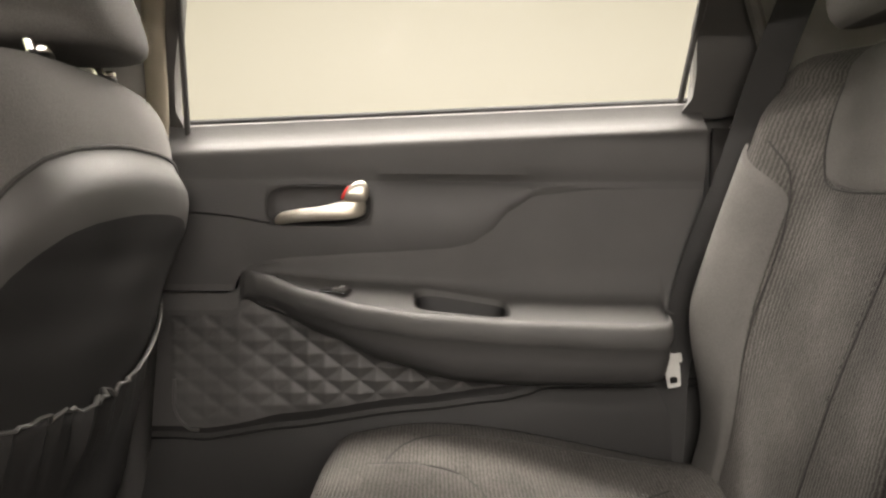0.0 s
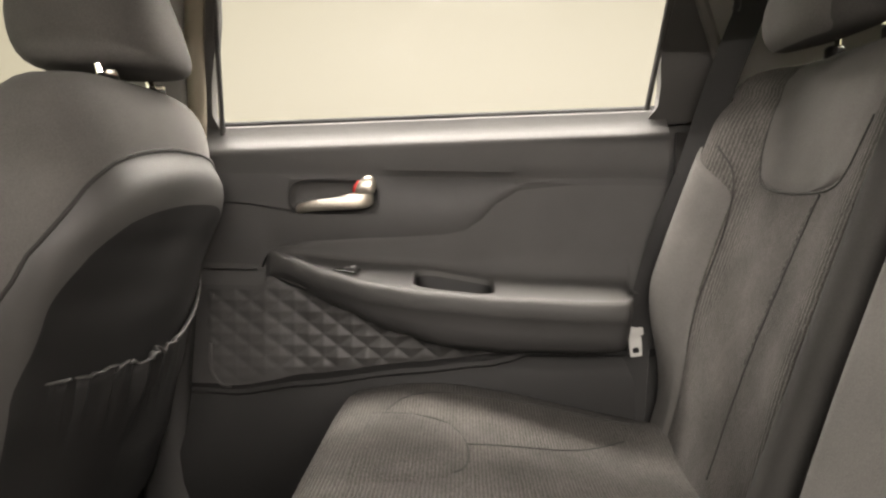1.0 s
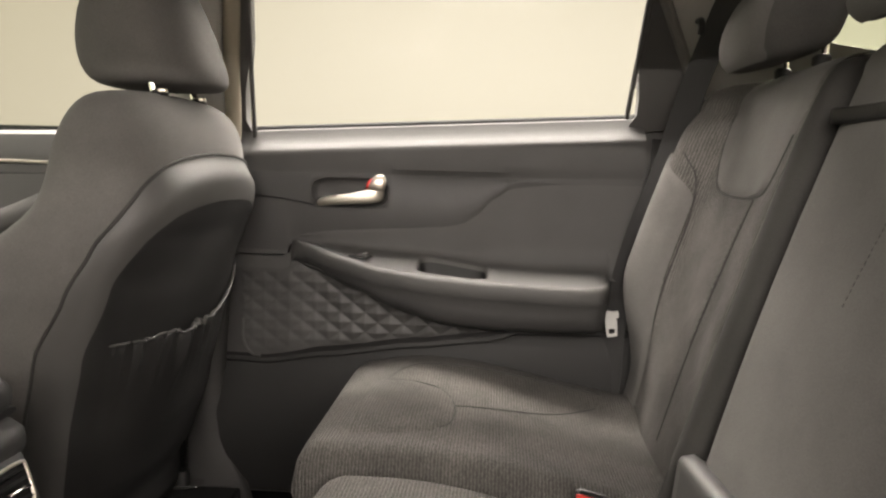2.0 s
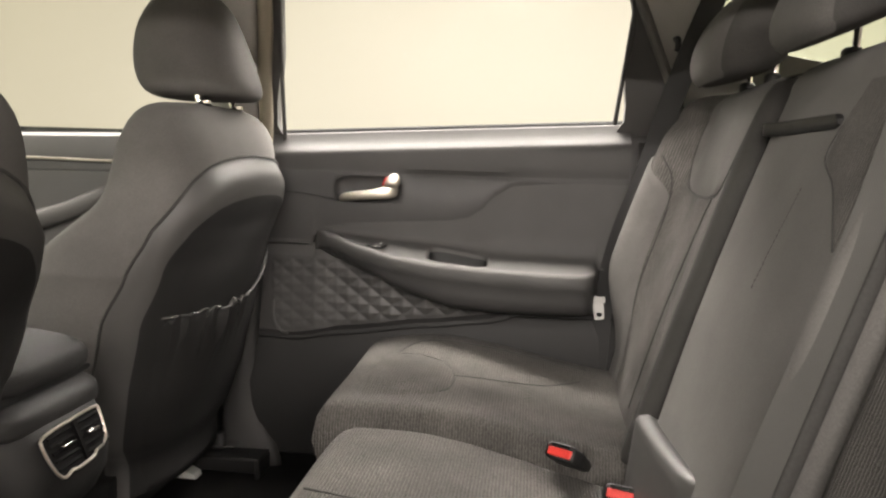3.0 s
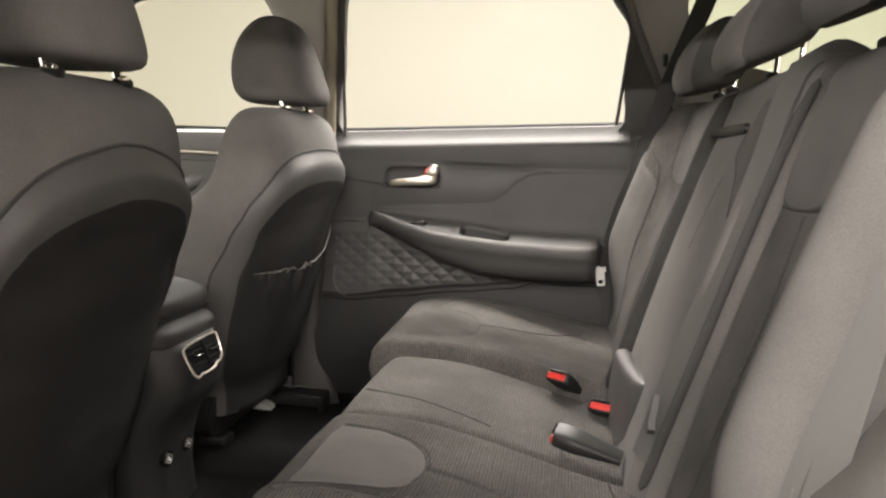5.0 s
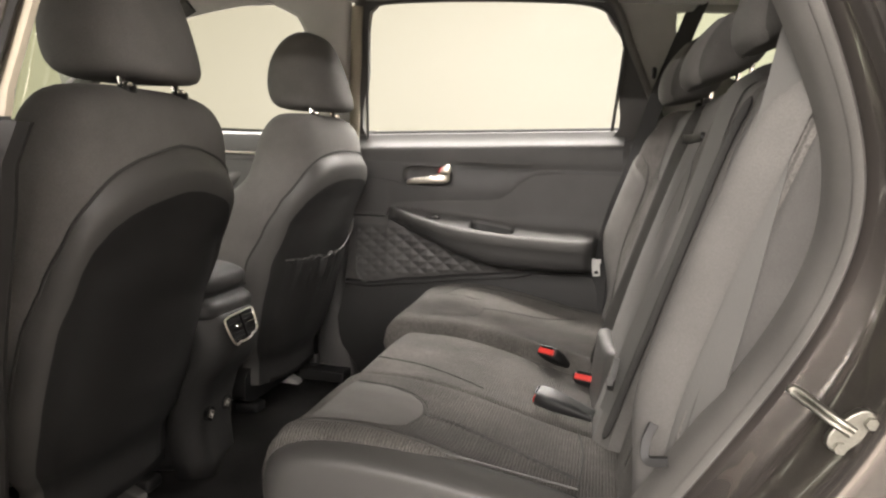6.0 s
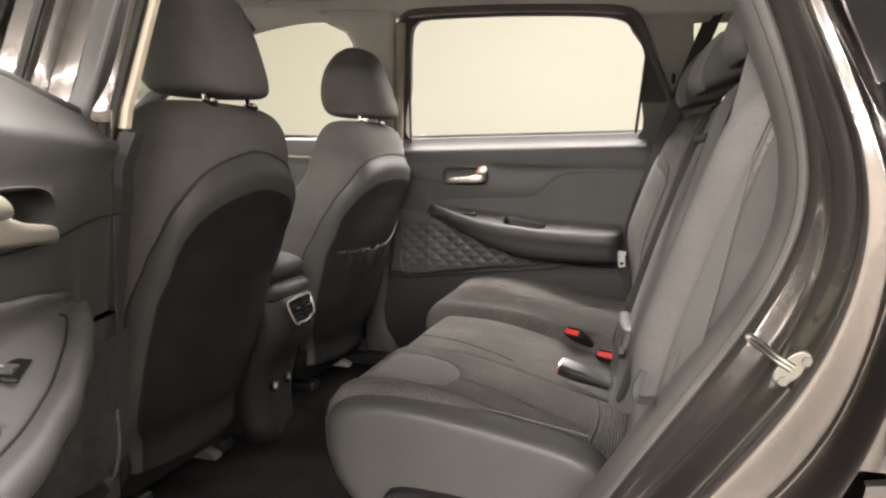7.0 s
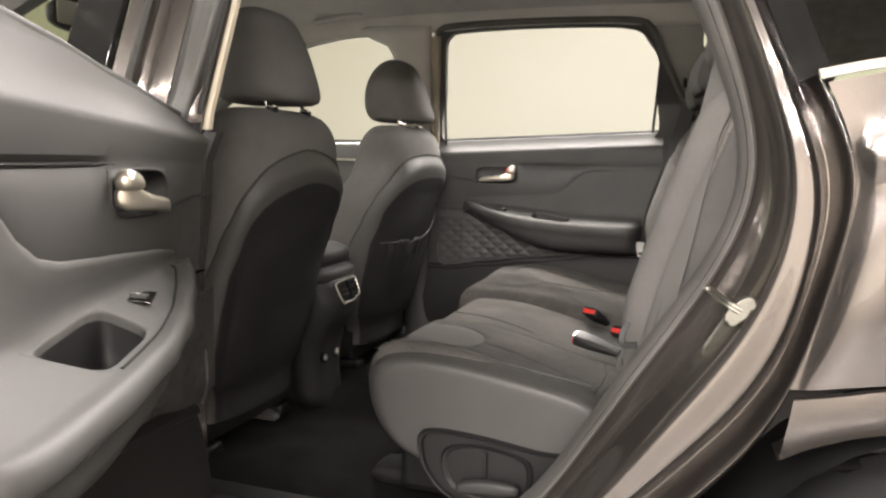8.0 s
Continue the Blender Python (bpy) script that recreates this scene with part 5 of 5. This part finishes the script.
# cushions
def cushion(y0, y1, name, hump0, hump1, material, xf=-0.165, lift=0.0, drop=0.085, hw1=0.13):
    yc, hw = (y0 + y1) / 2, (y1 - y0) / 2
    rows = []
    us = span(0, 1, 34)

    def top(x, y):
        u = (y - y0) / (y1 - y0)
        z = 0.742 - drop * step(-0.02, 0.45, x) + lift
        z += hump0 * math.exp(-((u - 0.13) / 0.13) ** 2) * step(-0.2, -0.02, x) + hump1 * math.exp(-((u - 0.87) / hw1) ** 2) * step(-0.2, -0.02, x)
        z -= 0.035 * (1 - step(0, 0.06, u)) ** 2 + 0.035 * (1 - step(1, 0.94, u)) ** 2
        return z

    for x, z in ((xf + 0.12, 0.555), (xf + 0.09, 0.572), (xf + 0.045, 0.60), (xf + 0.012, 0.65), (xf, 0.69)):
        rows.append([(x + 0.012 * ((u - 0.5) * 2) ** 4, y0 + (y1 - y0) * u, z) for u in us])
    for k in (0.35, 0.6, 0.85):
        a = k * math.pi / 2
        rows.append([(xf + 0.055 * (1 - math.cos(a)) + 0.012 * ((u - 0.5) * 2) ** 4 * (1 - k), y0 + (y1 - y0) * u, 0.69 + (top(xf + 0.055, y0 + (y1 - y0) * u) - 0.69) * math.sin(a)) for u in us])
    for x in span(xf + 0.06, 0.455, 30):
        rows.append([(x, y0 + (y1 - y0) * u, top(x, y0 + (y1 - y0) * u)) for u in us])
    rows.append([(0.475, y0 + (y1 - y0) * u, 0.5) for u in us])
    v, f = loft(rows, False, False)
    n, m = len(us), len(rows)
    f.append(tuple(i * n for i in range(m)))
    f.append(tuple(i * n + n - 1 for i in range(m))[::-1])
    return mesh(name, *LB((v, f)), material, bench, sharp=50), top


cf, tf = cushion(0.175, 0.655, "cushion_far", 0.0, 0.026, KNITC, -0.18, 0.012, 0.066, 0.19)
cm, tm = cushion(-0.215, 0.17, "cushion_middle", 0.0, 0.0, KNITC, -0.13, -0.012)
cn, tn = cushion(-0.60, -0.22, "cushion_near", 0.02, 0.0, KNITC, -0.135)


def cush_seam(top, pts, parent, r=0.0015, material=SEAM, name="seam"):
    path = [Vector((p.x, p.y, top(p.x, p.y) + 0.0005)) for p in spline([(x, y, 0) for x, y in pts], 6)]
    return mesh(name, *LB(sweep(path, disc(r, 6), (0, 0, 1))), material, parent)


def cush_patch(top, rows, parent, name, material, label="", lift=0.004):
    out = []
    x0, x1 = rows[0][0], rows[-1][0]
    for x in span(x0, x1, 20):
        a, b = interp(x, [(r[0], r[1]) for r in rows]), interp(x, [(r[0], r[2]) for r in rows])
        row = []
        for t in span(0, 1, 18):
            y = a + (b - a) * t
            g = min(min(t, 1 - t) * (b - a), x1 - x)
            row.append((x, y, top(x, y) + 0.001 + lift * step(0, 0.012, g) + 0.007 * step(0, 0.08, g)))
        out.append(row)
    return mesh(name, *LB(loft(out, False, False)), material, parent, label)


INS = [(-0.075, -0.53, -0.30), (-0.02, -0.52, -0.305), (0.03, -0.50, -0.325), (0.06, -0.47, -0.35), (0.072, -0.43, -0.385)]
cush_patch(tn, INS, cn, "cushion_insert", FABRIC, "plain charcoal cloth insert")
def cush_stitches(top, pts, parent, off=0.006, material=SEAM):
    """Two rows of short stitches beside a cushion's seam."""
    path = spline([(x, y, 0) for x, y in pts], 8)
    runs = []
    for a, b in zip(path, path[1:]):
        side_ = Vector((-(b - a).y, (b - a).x, 0)).normalized() * off
        k = max(1, int((b - a).length / 0.008))
        for q in range(k):
            for s in (-1, 1):
                ends = [a.lerp(b, (q + w) / k) + side_ * s for w in (0.12, 0.78)]
                runs.append(sweep([Vector((p.x, p.y, top(p.x, p.y) + 0.0008)) for p in ends], disc(0.0011, 5), (0, 0, 1)))
    return mesh("stitching", *LB(join(*runs)), material, parent)


ARC = [(-0.075, -0.30), (-0.02, -0.305), (0.03, -0.325), (0.062, -0.355), (0.075, -0.405), (0.062, -0.455), (0.03, -0.49)]
LONG = [(0.075, -0.40), (0.14, -0.40), (0.24, -0.415), (0.335, -0.435)]
cush_seam(tn, ARC, cn, 0.0018)
cush_seam(tn, LONG, cn, 0.0018)
cush_stitches(tn, ARC[:5], cn, -0.007)
cush_stitches(tn, LONG, cn)
cush_seam(tn, [(-0.09, -0.545), (0.1, -0.55), (0.34, -0.54)], cn, 0.0018)
cush_seam(tn, [(0.335, -0.24), (0.345, -0.35), (0.335, -0.54)], cn, 0.0018)
cush_seam(tm, [(-0.10, -0.085), (-0.02, -0.105), (0.05, -0.128), (0.14, -0.153)], cm)
cush_patch(tf, [(-0.10, 0.24, 0.50), (-0.04, 0.25, 0.495), (0.02, 0.27, 0.47), (0.045, 0.31, 0.43), (0.05, 0.35, 0.39)], cf, "cushion_insert", KNITC, "knit cloth insert")
cush_seam(tf, [(-0.10, 0.50), (-0.04, 0.495), (0.02, 0.47), (0.05, 0.40), (0.045, 0.31), (0.0, 0.27)], cf)
cush_seam(tf, [(0.05, 0.40), (0.2, 0.45), (0.3, 0.52)], cf)
cush_seam(tf, [(-0.10, 0.34), (-0.06, 0.54), (0.1, 0.57), (0.32, 0.58)], cf)
# outer side roll of the near cushion
OL = [(-0.135, 0.675), (-0.125, 0.715), (-0.095, 0.738), (-0.03, 0.75), (0.1, 0.744), (0.25, 0.722), (0.38, 0.70), (0.40, 0.62), (0.38, 0.53), (0.2, 0.525), (0.08, 0.525), (0.0, 0.53), (-0.055, 0.545), (-0.095, 0.575), (-0.122, 0.62)]
oc = Vector((0.1, 0, 0.63))
rows = []
for y, k, dx in ((-0.545, 0.98, 0.01), (-0.57, 1.0, 0.0), (-0.605, 1.0, 0.01), (-0.628, 0.985, 0.022), (-0.640, 0.94, 0.03), (-0.643, 0.86, 0.03), (-0.641, 0.5, 0.02)):
    rows.append([oc + (Vector((x, 0, z)) - oc) * k + Vector((dx * step(0.1, -0.1, x), y, 0)) for x, z in OL])
side = mesh("side_roll", *LB(loft(rows)), VINYL, bench, "smooth dark grey side roll", sub=2)
mesh("roll_seam", *LB(sweep(spline([(-0.105, -0.555, 0.738), (-0.07, -0.556, 0.745), (0.0, -0.556, 0.7505), (0.08, -0.556, 0.745), (0.15, -0.556, 0.7365), (0.25, -0.556, 0.7225), (0.34, -0.556, 0.7095)], 6), disc(0.0014, 6), (0, 0, 1))), VINYL, side, "grey piping")
# side shield with a grip handle
loop = spline([(0.02, -0.652, 0.605), (0.015, -0.652, 0.55), (0.04, -0.652, 0.505), (0.09, -0.652, 0.47), (0.18, -0.652, 0.455), (0.32, -0.652, 0.46), (0.36, -0.652, 0.585), (0.25, -0.652, 0.595), (0.12, -0.652, 0.61)], 4, True)
cen = sum(loop, Vector()) / len(loop)
sh = [[cen + (p - cen) * s + Vector((0, d, 0)) for p in loop] for s, d in ((1.0, 0.03), (1.0, 0.0), (0.97, -0.006), (0.93, -0.005), (0.91, 0.003), (0.5, 0.003))]
v, f = loft(sh, True, False)
f.append(tuple(range(5 * len(loop), 6 * len(loop))))
shield = mesh("side_shield", *LB((v, f)), BLACK, bench, "black plastic side shield")
loop2 = spline([(0.075, -0.652, 0.575), (0.068, -0.652, 0.53), (0.10, -0.652, 0.492), (0.20, -0.652, 0.482), (0.235, -0.652, 0.50), (0.245, -0.652, 0.55), (0.225, -0.652, 0.578), (0.14, -0.652, 0.59)], 4, True)
c2_ = sum(loop2, Vector()) / len(loop2)
v, f = loft([[c2_ + (p - c2_) * s + Vector((0, d, 0)) for p in loop2] for s, d in ((1.05, 0.002), (1.0, -0.005), (0.95, -0.004), (0.9, 0.0), (0.4, 0.0))], True, False)
f.append(tuple(range(4 * len(loop2), 5 * len(loop2))))
mesh("grip_recess", *LB((v, f)), BLACK, shield)
mesh("slide_lever", *LB(loft([sup((x, -0.672, z), (0, d, 0), (0, 0, h), 3, 14) for x, z, d, h in ((0.10, 0.505, 0.006, 0.008), (0.115, 0.512, 0.012, 0.014), (0.16, 0.518, 0.013, 0.015), (0.21, 0.52, 0.012, 0.013), (0.228, 0.52, 0.006, 0.007))])), POSTM, shield, "grey plastic lever", sub=1)
mesh("grip_rib", *LB(box((0.155, -0.656, 0.55), (0.006, 0.012, 0.06))), BLACK, shield, bevel=0.002)
# bench plinth
mesh("bench_plinth", *LB(box((0.14, CY - 0.01, 0.47), (0.42, 1.16, 0.10))), BLACK, bench, bevel=0.02)
mesh("rail_foot", *LB(loft([sup((x, -0.47, 0.43), (0, 0.045, 0), (0, 0, h), 4, 14) for x, h in ((-0.15, 0.012), (-0.135, 0.022), (-0.05, 0.026), (0.0, 0.026))])), LOWER, bench, "grey plastic rail cover")

# ---------------------------------------------------------------- centre console
con = thing("centre_console", "black console with rear air vents and padded lid", "console", (-0.6, -0.04, 0.42))
CO = Vector((-0.6, -0.04, 0.42))
LC = lambda shape: turned(shape, lambda p: p - CO)
YV = -0.066
body = []
for x, z, w, h in ((-1.25, 0.60, 0.09, 0.17), (-0.9, 0.60, 0.09, 0.19), (-0.62, 0.605, 0.085, 0.20), (-0.54, 0.61, 0.08, 0.19)):
    body.append(sup((x, YV, z), (0, w, 0), (0, 0, h), 5, 28))
mesh("console_body", *LC(loft(body)), BLACK, con)
# rear face: slopes back from the lid to the floor
rows = []
for z, x, w in ((0.825, -0.52, 0.108), (0.81, -0.470, 0.112), (0.795, -0.450, 0.112), (0.77, -0.440, 0.112), (0.74, -0.428, 0.112), (0.70, -0.432, 0.110), (0.67, -0.448, 0.108), (0.64, -0.475, 0.106), (0.58, -0.488, 0.098), (0.52, -0.49, 0.094), (0.46, -0.482, 0.092), (0.42, -0.47, 0.09)):
    rows.append([(x - 0.07 * abs(f) ** 6, YV + w * f, z) for f in span(-1, 1, 20)])
face = mesh("rear_face", *LC(loft(rows, False, False)), LOWER, con, "black plastic rear face", solid=0.006)
lid = [sup((x, YV, z), (0, w, 0), (0, 0, h), 3.2, 28) for x, z, w, h in ((-0.95, 0.872, 0.10, 0.02), (-0.92, 0.873, 0.118, 0.03), (-0.7, 0.872, 0.122, 0.034), (-0.54, 0.868, 0.12, 0.034), (-0.485, 0.862, 0.112, 0.028), (-0.465, 0.858, 0.09, 0.016))]
mesh("lid", *LC(loft(lid)), SHELL, con, "padded black vinyl lid", sub=1)
tray = [sup((x, YV, z), (0, w, 0), (0, 0, h), 3.6, 28) for x, z, w, h in ((-0.95, 0.815, 0.118, 0.03), (-0.6, 0.815, 0.122, 0.032), (-0.5, 0.812, 0.118, 0.03), (-0.462, 0.808, 0.106, 0.024), (-0.448, 0.806, 0.08, 0.012))]
mesh("lid_base", *LC(loft(tray)), SHELL, con, sub=1)
mesh("lid_gap", *LC(loft([sup((x, YV, 0.8415), (0, w, 0), (0, 0, 0.006), 3.6, 24) for x, w in ((-0.95, 0.10), (-0.6, 0.116), (-0.5, 0.112), (-0.474, 0.10))])), BLACK, con)
# air vent: bright frame, slats, two tabs
vx = lambda z: -0.422 - 0.42 * (z - 0.738)
loop = [(-0.06, 0.790), (0.0, 0.793), (0.055, 0.793), (0.062, 0.785), (0.056, 0.755), (0.045, 0.744), (0.025, 0.741), (0.015, 0.736), (-0.02, 0.734), (-0.034, 0.736), (-0.052, 0.733), (-0.064, 0.745), (-0.070, 0.778)]
lp = spline([(vx(z) + 0.004, YV + y, z) for y, z in loop], 4, True)
fr = mesh("vent_frame", *LC(sweep(lp, disc(0.0022, 8), (1, 0, 0), True)), SATIN, con, "bright chrome vent frame")
mesh("vent_back", *LC(flat([p + Vector((-0.001, 0, 0)) for p in lp], (-0.002, 0, 0))), VOIDM, fr)
for i, z in enumerate((0.745, 0.755, 0.765, 0.775, 0.785)):
    for s in (-1, 1):
        mesh("slat", *LC(box((vx(z) + 0.003, YV + s * 0.031, z), (0.006, 0.052, 0.0025), pose(0, 0, 0, 0, 25))), VOIDM, fr)
mesh("vent_bar", *LC(box((vx(0.764) + 0.004, YV, 0.764), (0.008, 0.007, 0.056), pose(0, 0, 0, 0, -22))), VOIDM, fr)
for s in (-1, 1):
    mesh("vent_tab", *LC(box((vx(0.77) + 0.007, YV + s * 0.028, 0.770), (0.010, 0.026, 0.003))), CHROME, fr, bevel=0.001)
for y, z in ((-0.117, 0.566), (-0.044, 0.569)):
    r = [Vector((-0.486 + d, y, z)) for d in (-0.004, 0.006)]
    so = mesh("power_socket", *LC(sweep(r, disc(0.017, 20), (0, 1, 0))), GLOSSB, con, "black power socket")
    sq = [Vector((-0.4785, y + 0.011 * math.cos(a), z + 0.011 * math.sin(a))) for a in span(0.3, 0.3 + 2 * math.pi, 4)[:-1]]
    mesh("socket_ring", *LC(sweep(sq, disc(0.0011, 6), (1, 0, 0), True)), ZINC, so, "bright socket mark")
    mesh("socket_mark", *LC(box((-0.479, y, z), (0.002, 0.003, 0.008), pose(0, 0, 0, 20))), PALEG, so)

# ---------------------------------------------------------------- belts and buckles
def webbing(name, label, pts, wide, material, n=8, nrm=(1, 0, 0)):
    root = thing(name, label, "seat belt", pts[0])
    o = Vector(pts[0])
    path = [p - o for p in spline(pts, n)]
    mesh("webbing", *sweep(path, [(-wide / 2, -0.0008), (wide / 2, -0.0008), (wide / 2, 0.0008), (-wide / 2, 0.0008)], nrm), material, root)
    return root, o


def tongue_on(root, o, at, turn):
    m = pose(*(Vector(at) - o), *turn) @ Matrix.Scale(0.74, 4)
    T = lambda shape: turned(shape, lambda p: m @ p)
    tg = mesh("tongue", *T(sweep(spline([(-0.030, 0, 0.018), (-0.024, -0.004, 0.006), (-0.005, -0.006, 0.0), (0.018, -0.004, -0.006), (0.030, 0, -0.006)], 5), [(-0.004, -0.009), (0.004, -0.009), (0.005, 0.0), (0.004, 0.009), (-0.004, 0.009), (-0.005, 0.0)], (0, 0, 1))), PALEG, root, "pale grey belt tongue grip", sharp=50)
    outer = spline([(-0.004, -0.002, -0.006), (0.024, -0.002, -0.012), (0.026, -0.002, -0.060), (0.022, -0.002, -0.066), (0.002, -0.002, -0.066), (-0.003, -0.002, -0.060)], 4, True)
    hole = spline([(0.004, -0.002, -0.045), (0.019, -0.002, -0.046), (0.020, -0.002, -0.056), (0.018, -0.002, -0.058), (0.005, -0.002, -0.058), (0.003, -0.002, -0.055)], 4, True)
    # pale plastic colour stands in for the steel plate's reflections
    mesh("tongue_plate", *T(band(outer, hole, (0, 0.003, 0))), PALEG, tg, "bright steel tongue plate", sharp=50)
    return tg


b1, o1 = webbing("seat_belt", "dark grey belt hanging beside the far backrest", [(0.585, 0.585, 1.66), (0.53, 0.605, 1.50), (0.494, 0.62, 1.392), (0.463, 0.64, 1.285), (0.428, 0.66, 1.145), (0.387, 0.675, 1.016), (0.357, 0.69, 0.863), (0.35, 0.69, 0.728), (0.345, 0.685, 0.66)], 0.05, WEBD, 8, (-0.5, -1, 0.1))
tongue_on(b1, o1, (0.334, 0.655, 0.872), (0, -6, 12))
b2, o2 = webbing("seat_belt", "grey belt lying over the middle backrest", [(0.66, -0.235, 1.30), (0.60, -0.237, 1.324), (0.558, -0.246, 1.308), (0.535, -0.251, 1.262), (0.510, -0.258, 1.17), (0.466, -0.262, 1.02), (0.418, -0.262, 0.87), (0.378, -0.255, 0.72)], 0.046, WEB, 8, (-1, -0.45, 0.2))
mesh("tongue", *turned(join(sweep(spline([(0.390, -0.286, 0.832), (0.386, -0.296, 0.806), (0.382, -0.310, 0.790), (0.380, -0.338, 0.806)], 5), [(-0.008, -0.005), (0.008, -0.005), (0.008, 0.005), (-0.008, 0.005)], (1, 0, 0))), lambda p: p - o2), SOFT, b2, "dark grey plastic belt tongue", bevel=0.002)
mesh("stop_button", *turned(sweep([Vector((0.398, -0.20, 0.71)), Vector((0.388, -0.20, 0.71))], disc(0.006, 10), (0, 0, 1)), lambda p: p - o2), CHROME, b2, "small chrome stop button")
b3, o3 = webbing("seat_belt", "grey belt lying on the outer bolster of the backrest", [(0.615, -0.585, 1.56), (0.58, -0.62, 1.45), (0.553, -0.652, 1.345), (0.538, -0.668, 1.27), (0.523, -0.680, 1.19), (0.506, -0.692, 1.10), (0.49, -0.70, 1.01), (0.472, -0.705, 0.92), (0.455, -0.705, 0.82), (0.45, -0.70, 0.75)], 0.05, WEB, 8, (-0.75, -1, 0.15))
mesh("tongue", *turned(sweep(spline([(0.418, -0.742, 0.885), (0.41, -0.75, 0.865), (0.413, -0.757, 0.848), (0.435, -0.76, 0.85)], 5), [(-0.005, -0.004), (0.005, -0.004), (0.005, 0.004), (-0.005, 0.004)], (0, 1, 0)), lambda p: p - o3), BLACK, b3, "black plastic belt latch", bevel=0.002)


def buckle(at, turn, label):
    root = thing("belt_buckle", label, "buckle", at, group="rear belt buckles")
    m = pose(0, 0, 0, *turn)
    body = loft([sup((x, 0, 0), (0, w, 0), (0, 0, h), 4, 16) for x, w, h in ((-0.040, 0.022, 0.011), (-0.036, 0.026, 0.014), (0.0, 0.026, 0.014), (0.03, 0.022, 0.011), (0.075, 0.017, 0.006))])
    mesh("buckle_body", *turned(body, lambda p: m @ p), BLACK, root, sharp=50)
    mesh("release_button", *turned(box((-0.0405, 0, -0.002), (0.005, 0.040, 0.013)), lambda p: m @ p), RED, root, "red release button", bevel=0.0015)
    mesh("tongue_gap", *turned(box((-0.042, 0, 0.0085), (0.004, 0.030, 0.003)), lambda p: m @ p), GLOSSB, root)
    return root


buckle((0.262, 0.155, 0.702), (0, 32, 60), "black belt buckle with red button on the cushion")
buckle((0.345, 0.108, 0.662), (0, 34, 70), "black belt buckle with red button beside the hinge cover")
buckle((0.287, -0.160, 0.700), (12, 13, -10), "black belt buckle lying on the near cushion")

# ---------------------------------------------------------------- striker on the doorway
sc_ = Vector((0.584, -0.845, 0.937))
st = thing("door_striker", "zinc plated door striker bolted to the pillar", "striker", sc_)
la, sa = Vector((0.69, 0.05, 0.72)), Vector((0.72, 0, -0.69))
oval = [la * 0.026 * math.copysign(abs(math.cos(a)) ** 0.8, math.cos(a)) + sa * 0.013 * math.copysign(abs(math.sin(a)) ** 0.8, math.sin(a)) for a in span(0, 2 * math.pi, 28)[:-1]]
mesh("striker_plate", *flat([p + Vector((0, 0.006, 0)) for p in oval], (0, -0.010, 0)), ZINC, st, bevel=0.002)
for s_ in (-1, 1):
    b = la * 0.018 * s_ + sa * 0.004
    mesh("bolt", *sweep([b + Vector((0, -0.003, 0)), b + Vector((0, -0.009, 0))], disc(0.006, 6), (0, 0, 1)), ZINC, st)
tip = Vector((-0.046, 0.028, 0.026))
leg = la * 0.0028
path = spline([leg + Vector((0, -0.006, 0)), leg + tip * 0.35 + Vector((0, -0.012, 0)), leg + tip * 0.9, tip + Vector((-0.003, 0, 0)), tip * 0.9 - leg, tip * 0.35 - leg + Vector((0, -0.012, 0)), Vector((0, -0.006, 0)) - leg], 5)
mesh("striker_loop", *sweep(path, disc(0.0034, 8), (0, 1, 0.3)), ZINC, st, "zinc plated striker loop")
# grab handle on the far roof rail
gh = thing("grab_handle", "grey grab handle folded under the roof rail", "handle", (-0.77, 0.545, 1.655))
mesh("grip", *sweep(spline([(-0.10, 0.005, 0.0), (-0.08, -0.03, -0.012), (0.0, -0.035, 0.0), (0.09, -0.03, 0.015), (0.11, 0.01, 0.025)], 5), disc(0.009, 8), (0, 0, 1)), LINER, gh)
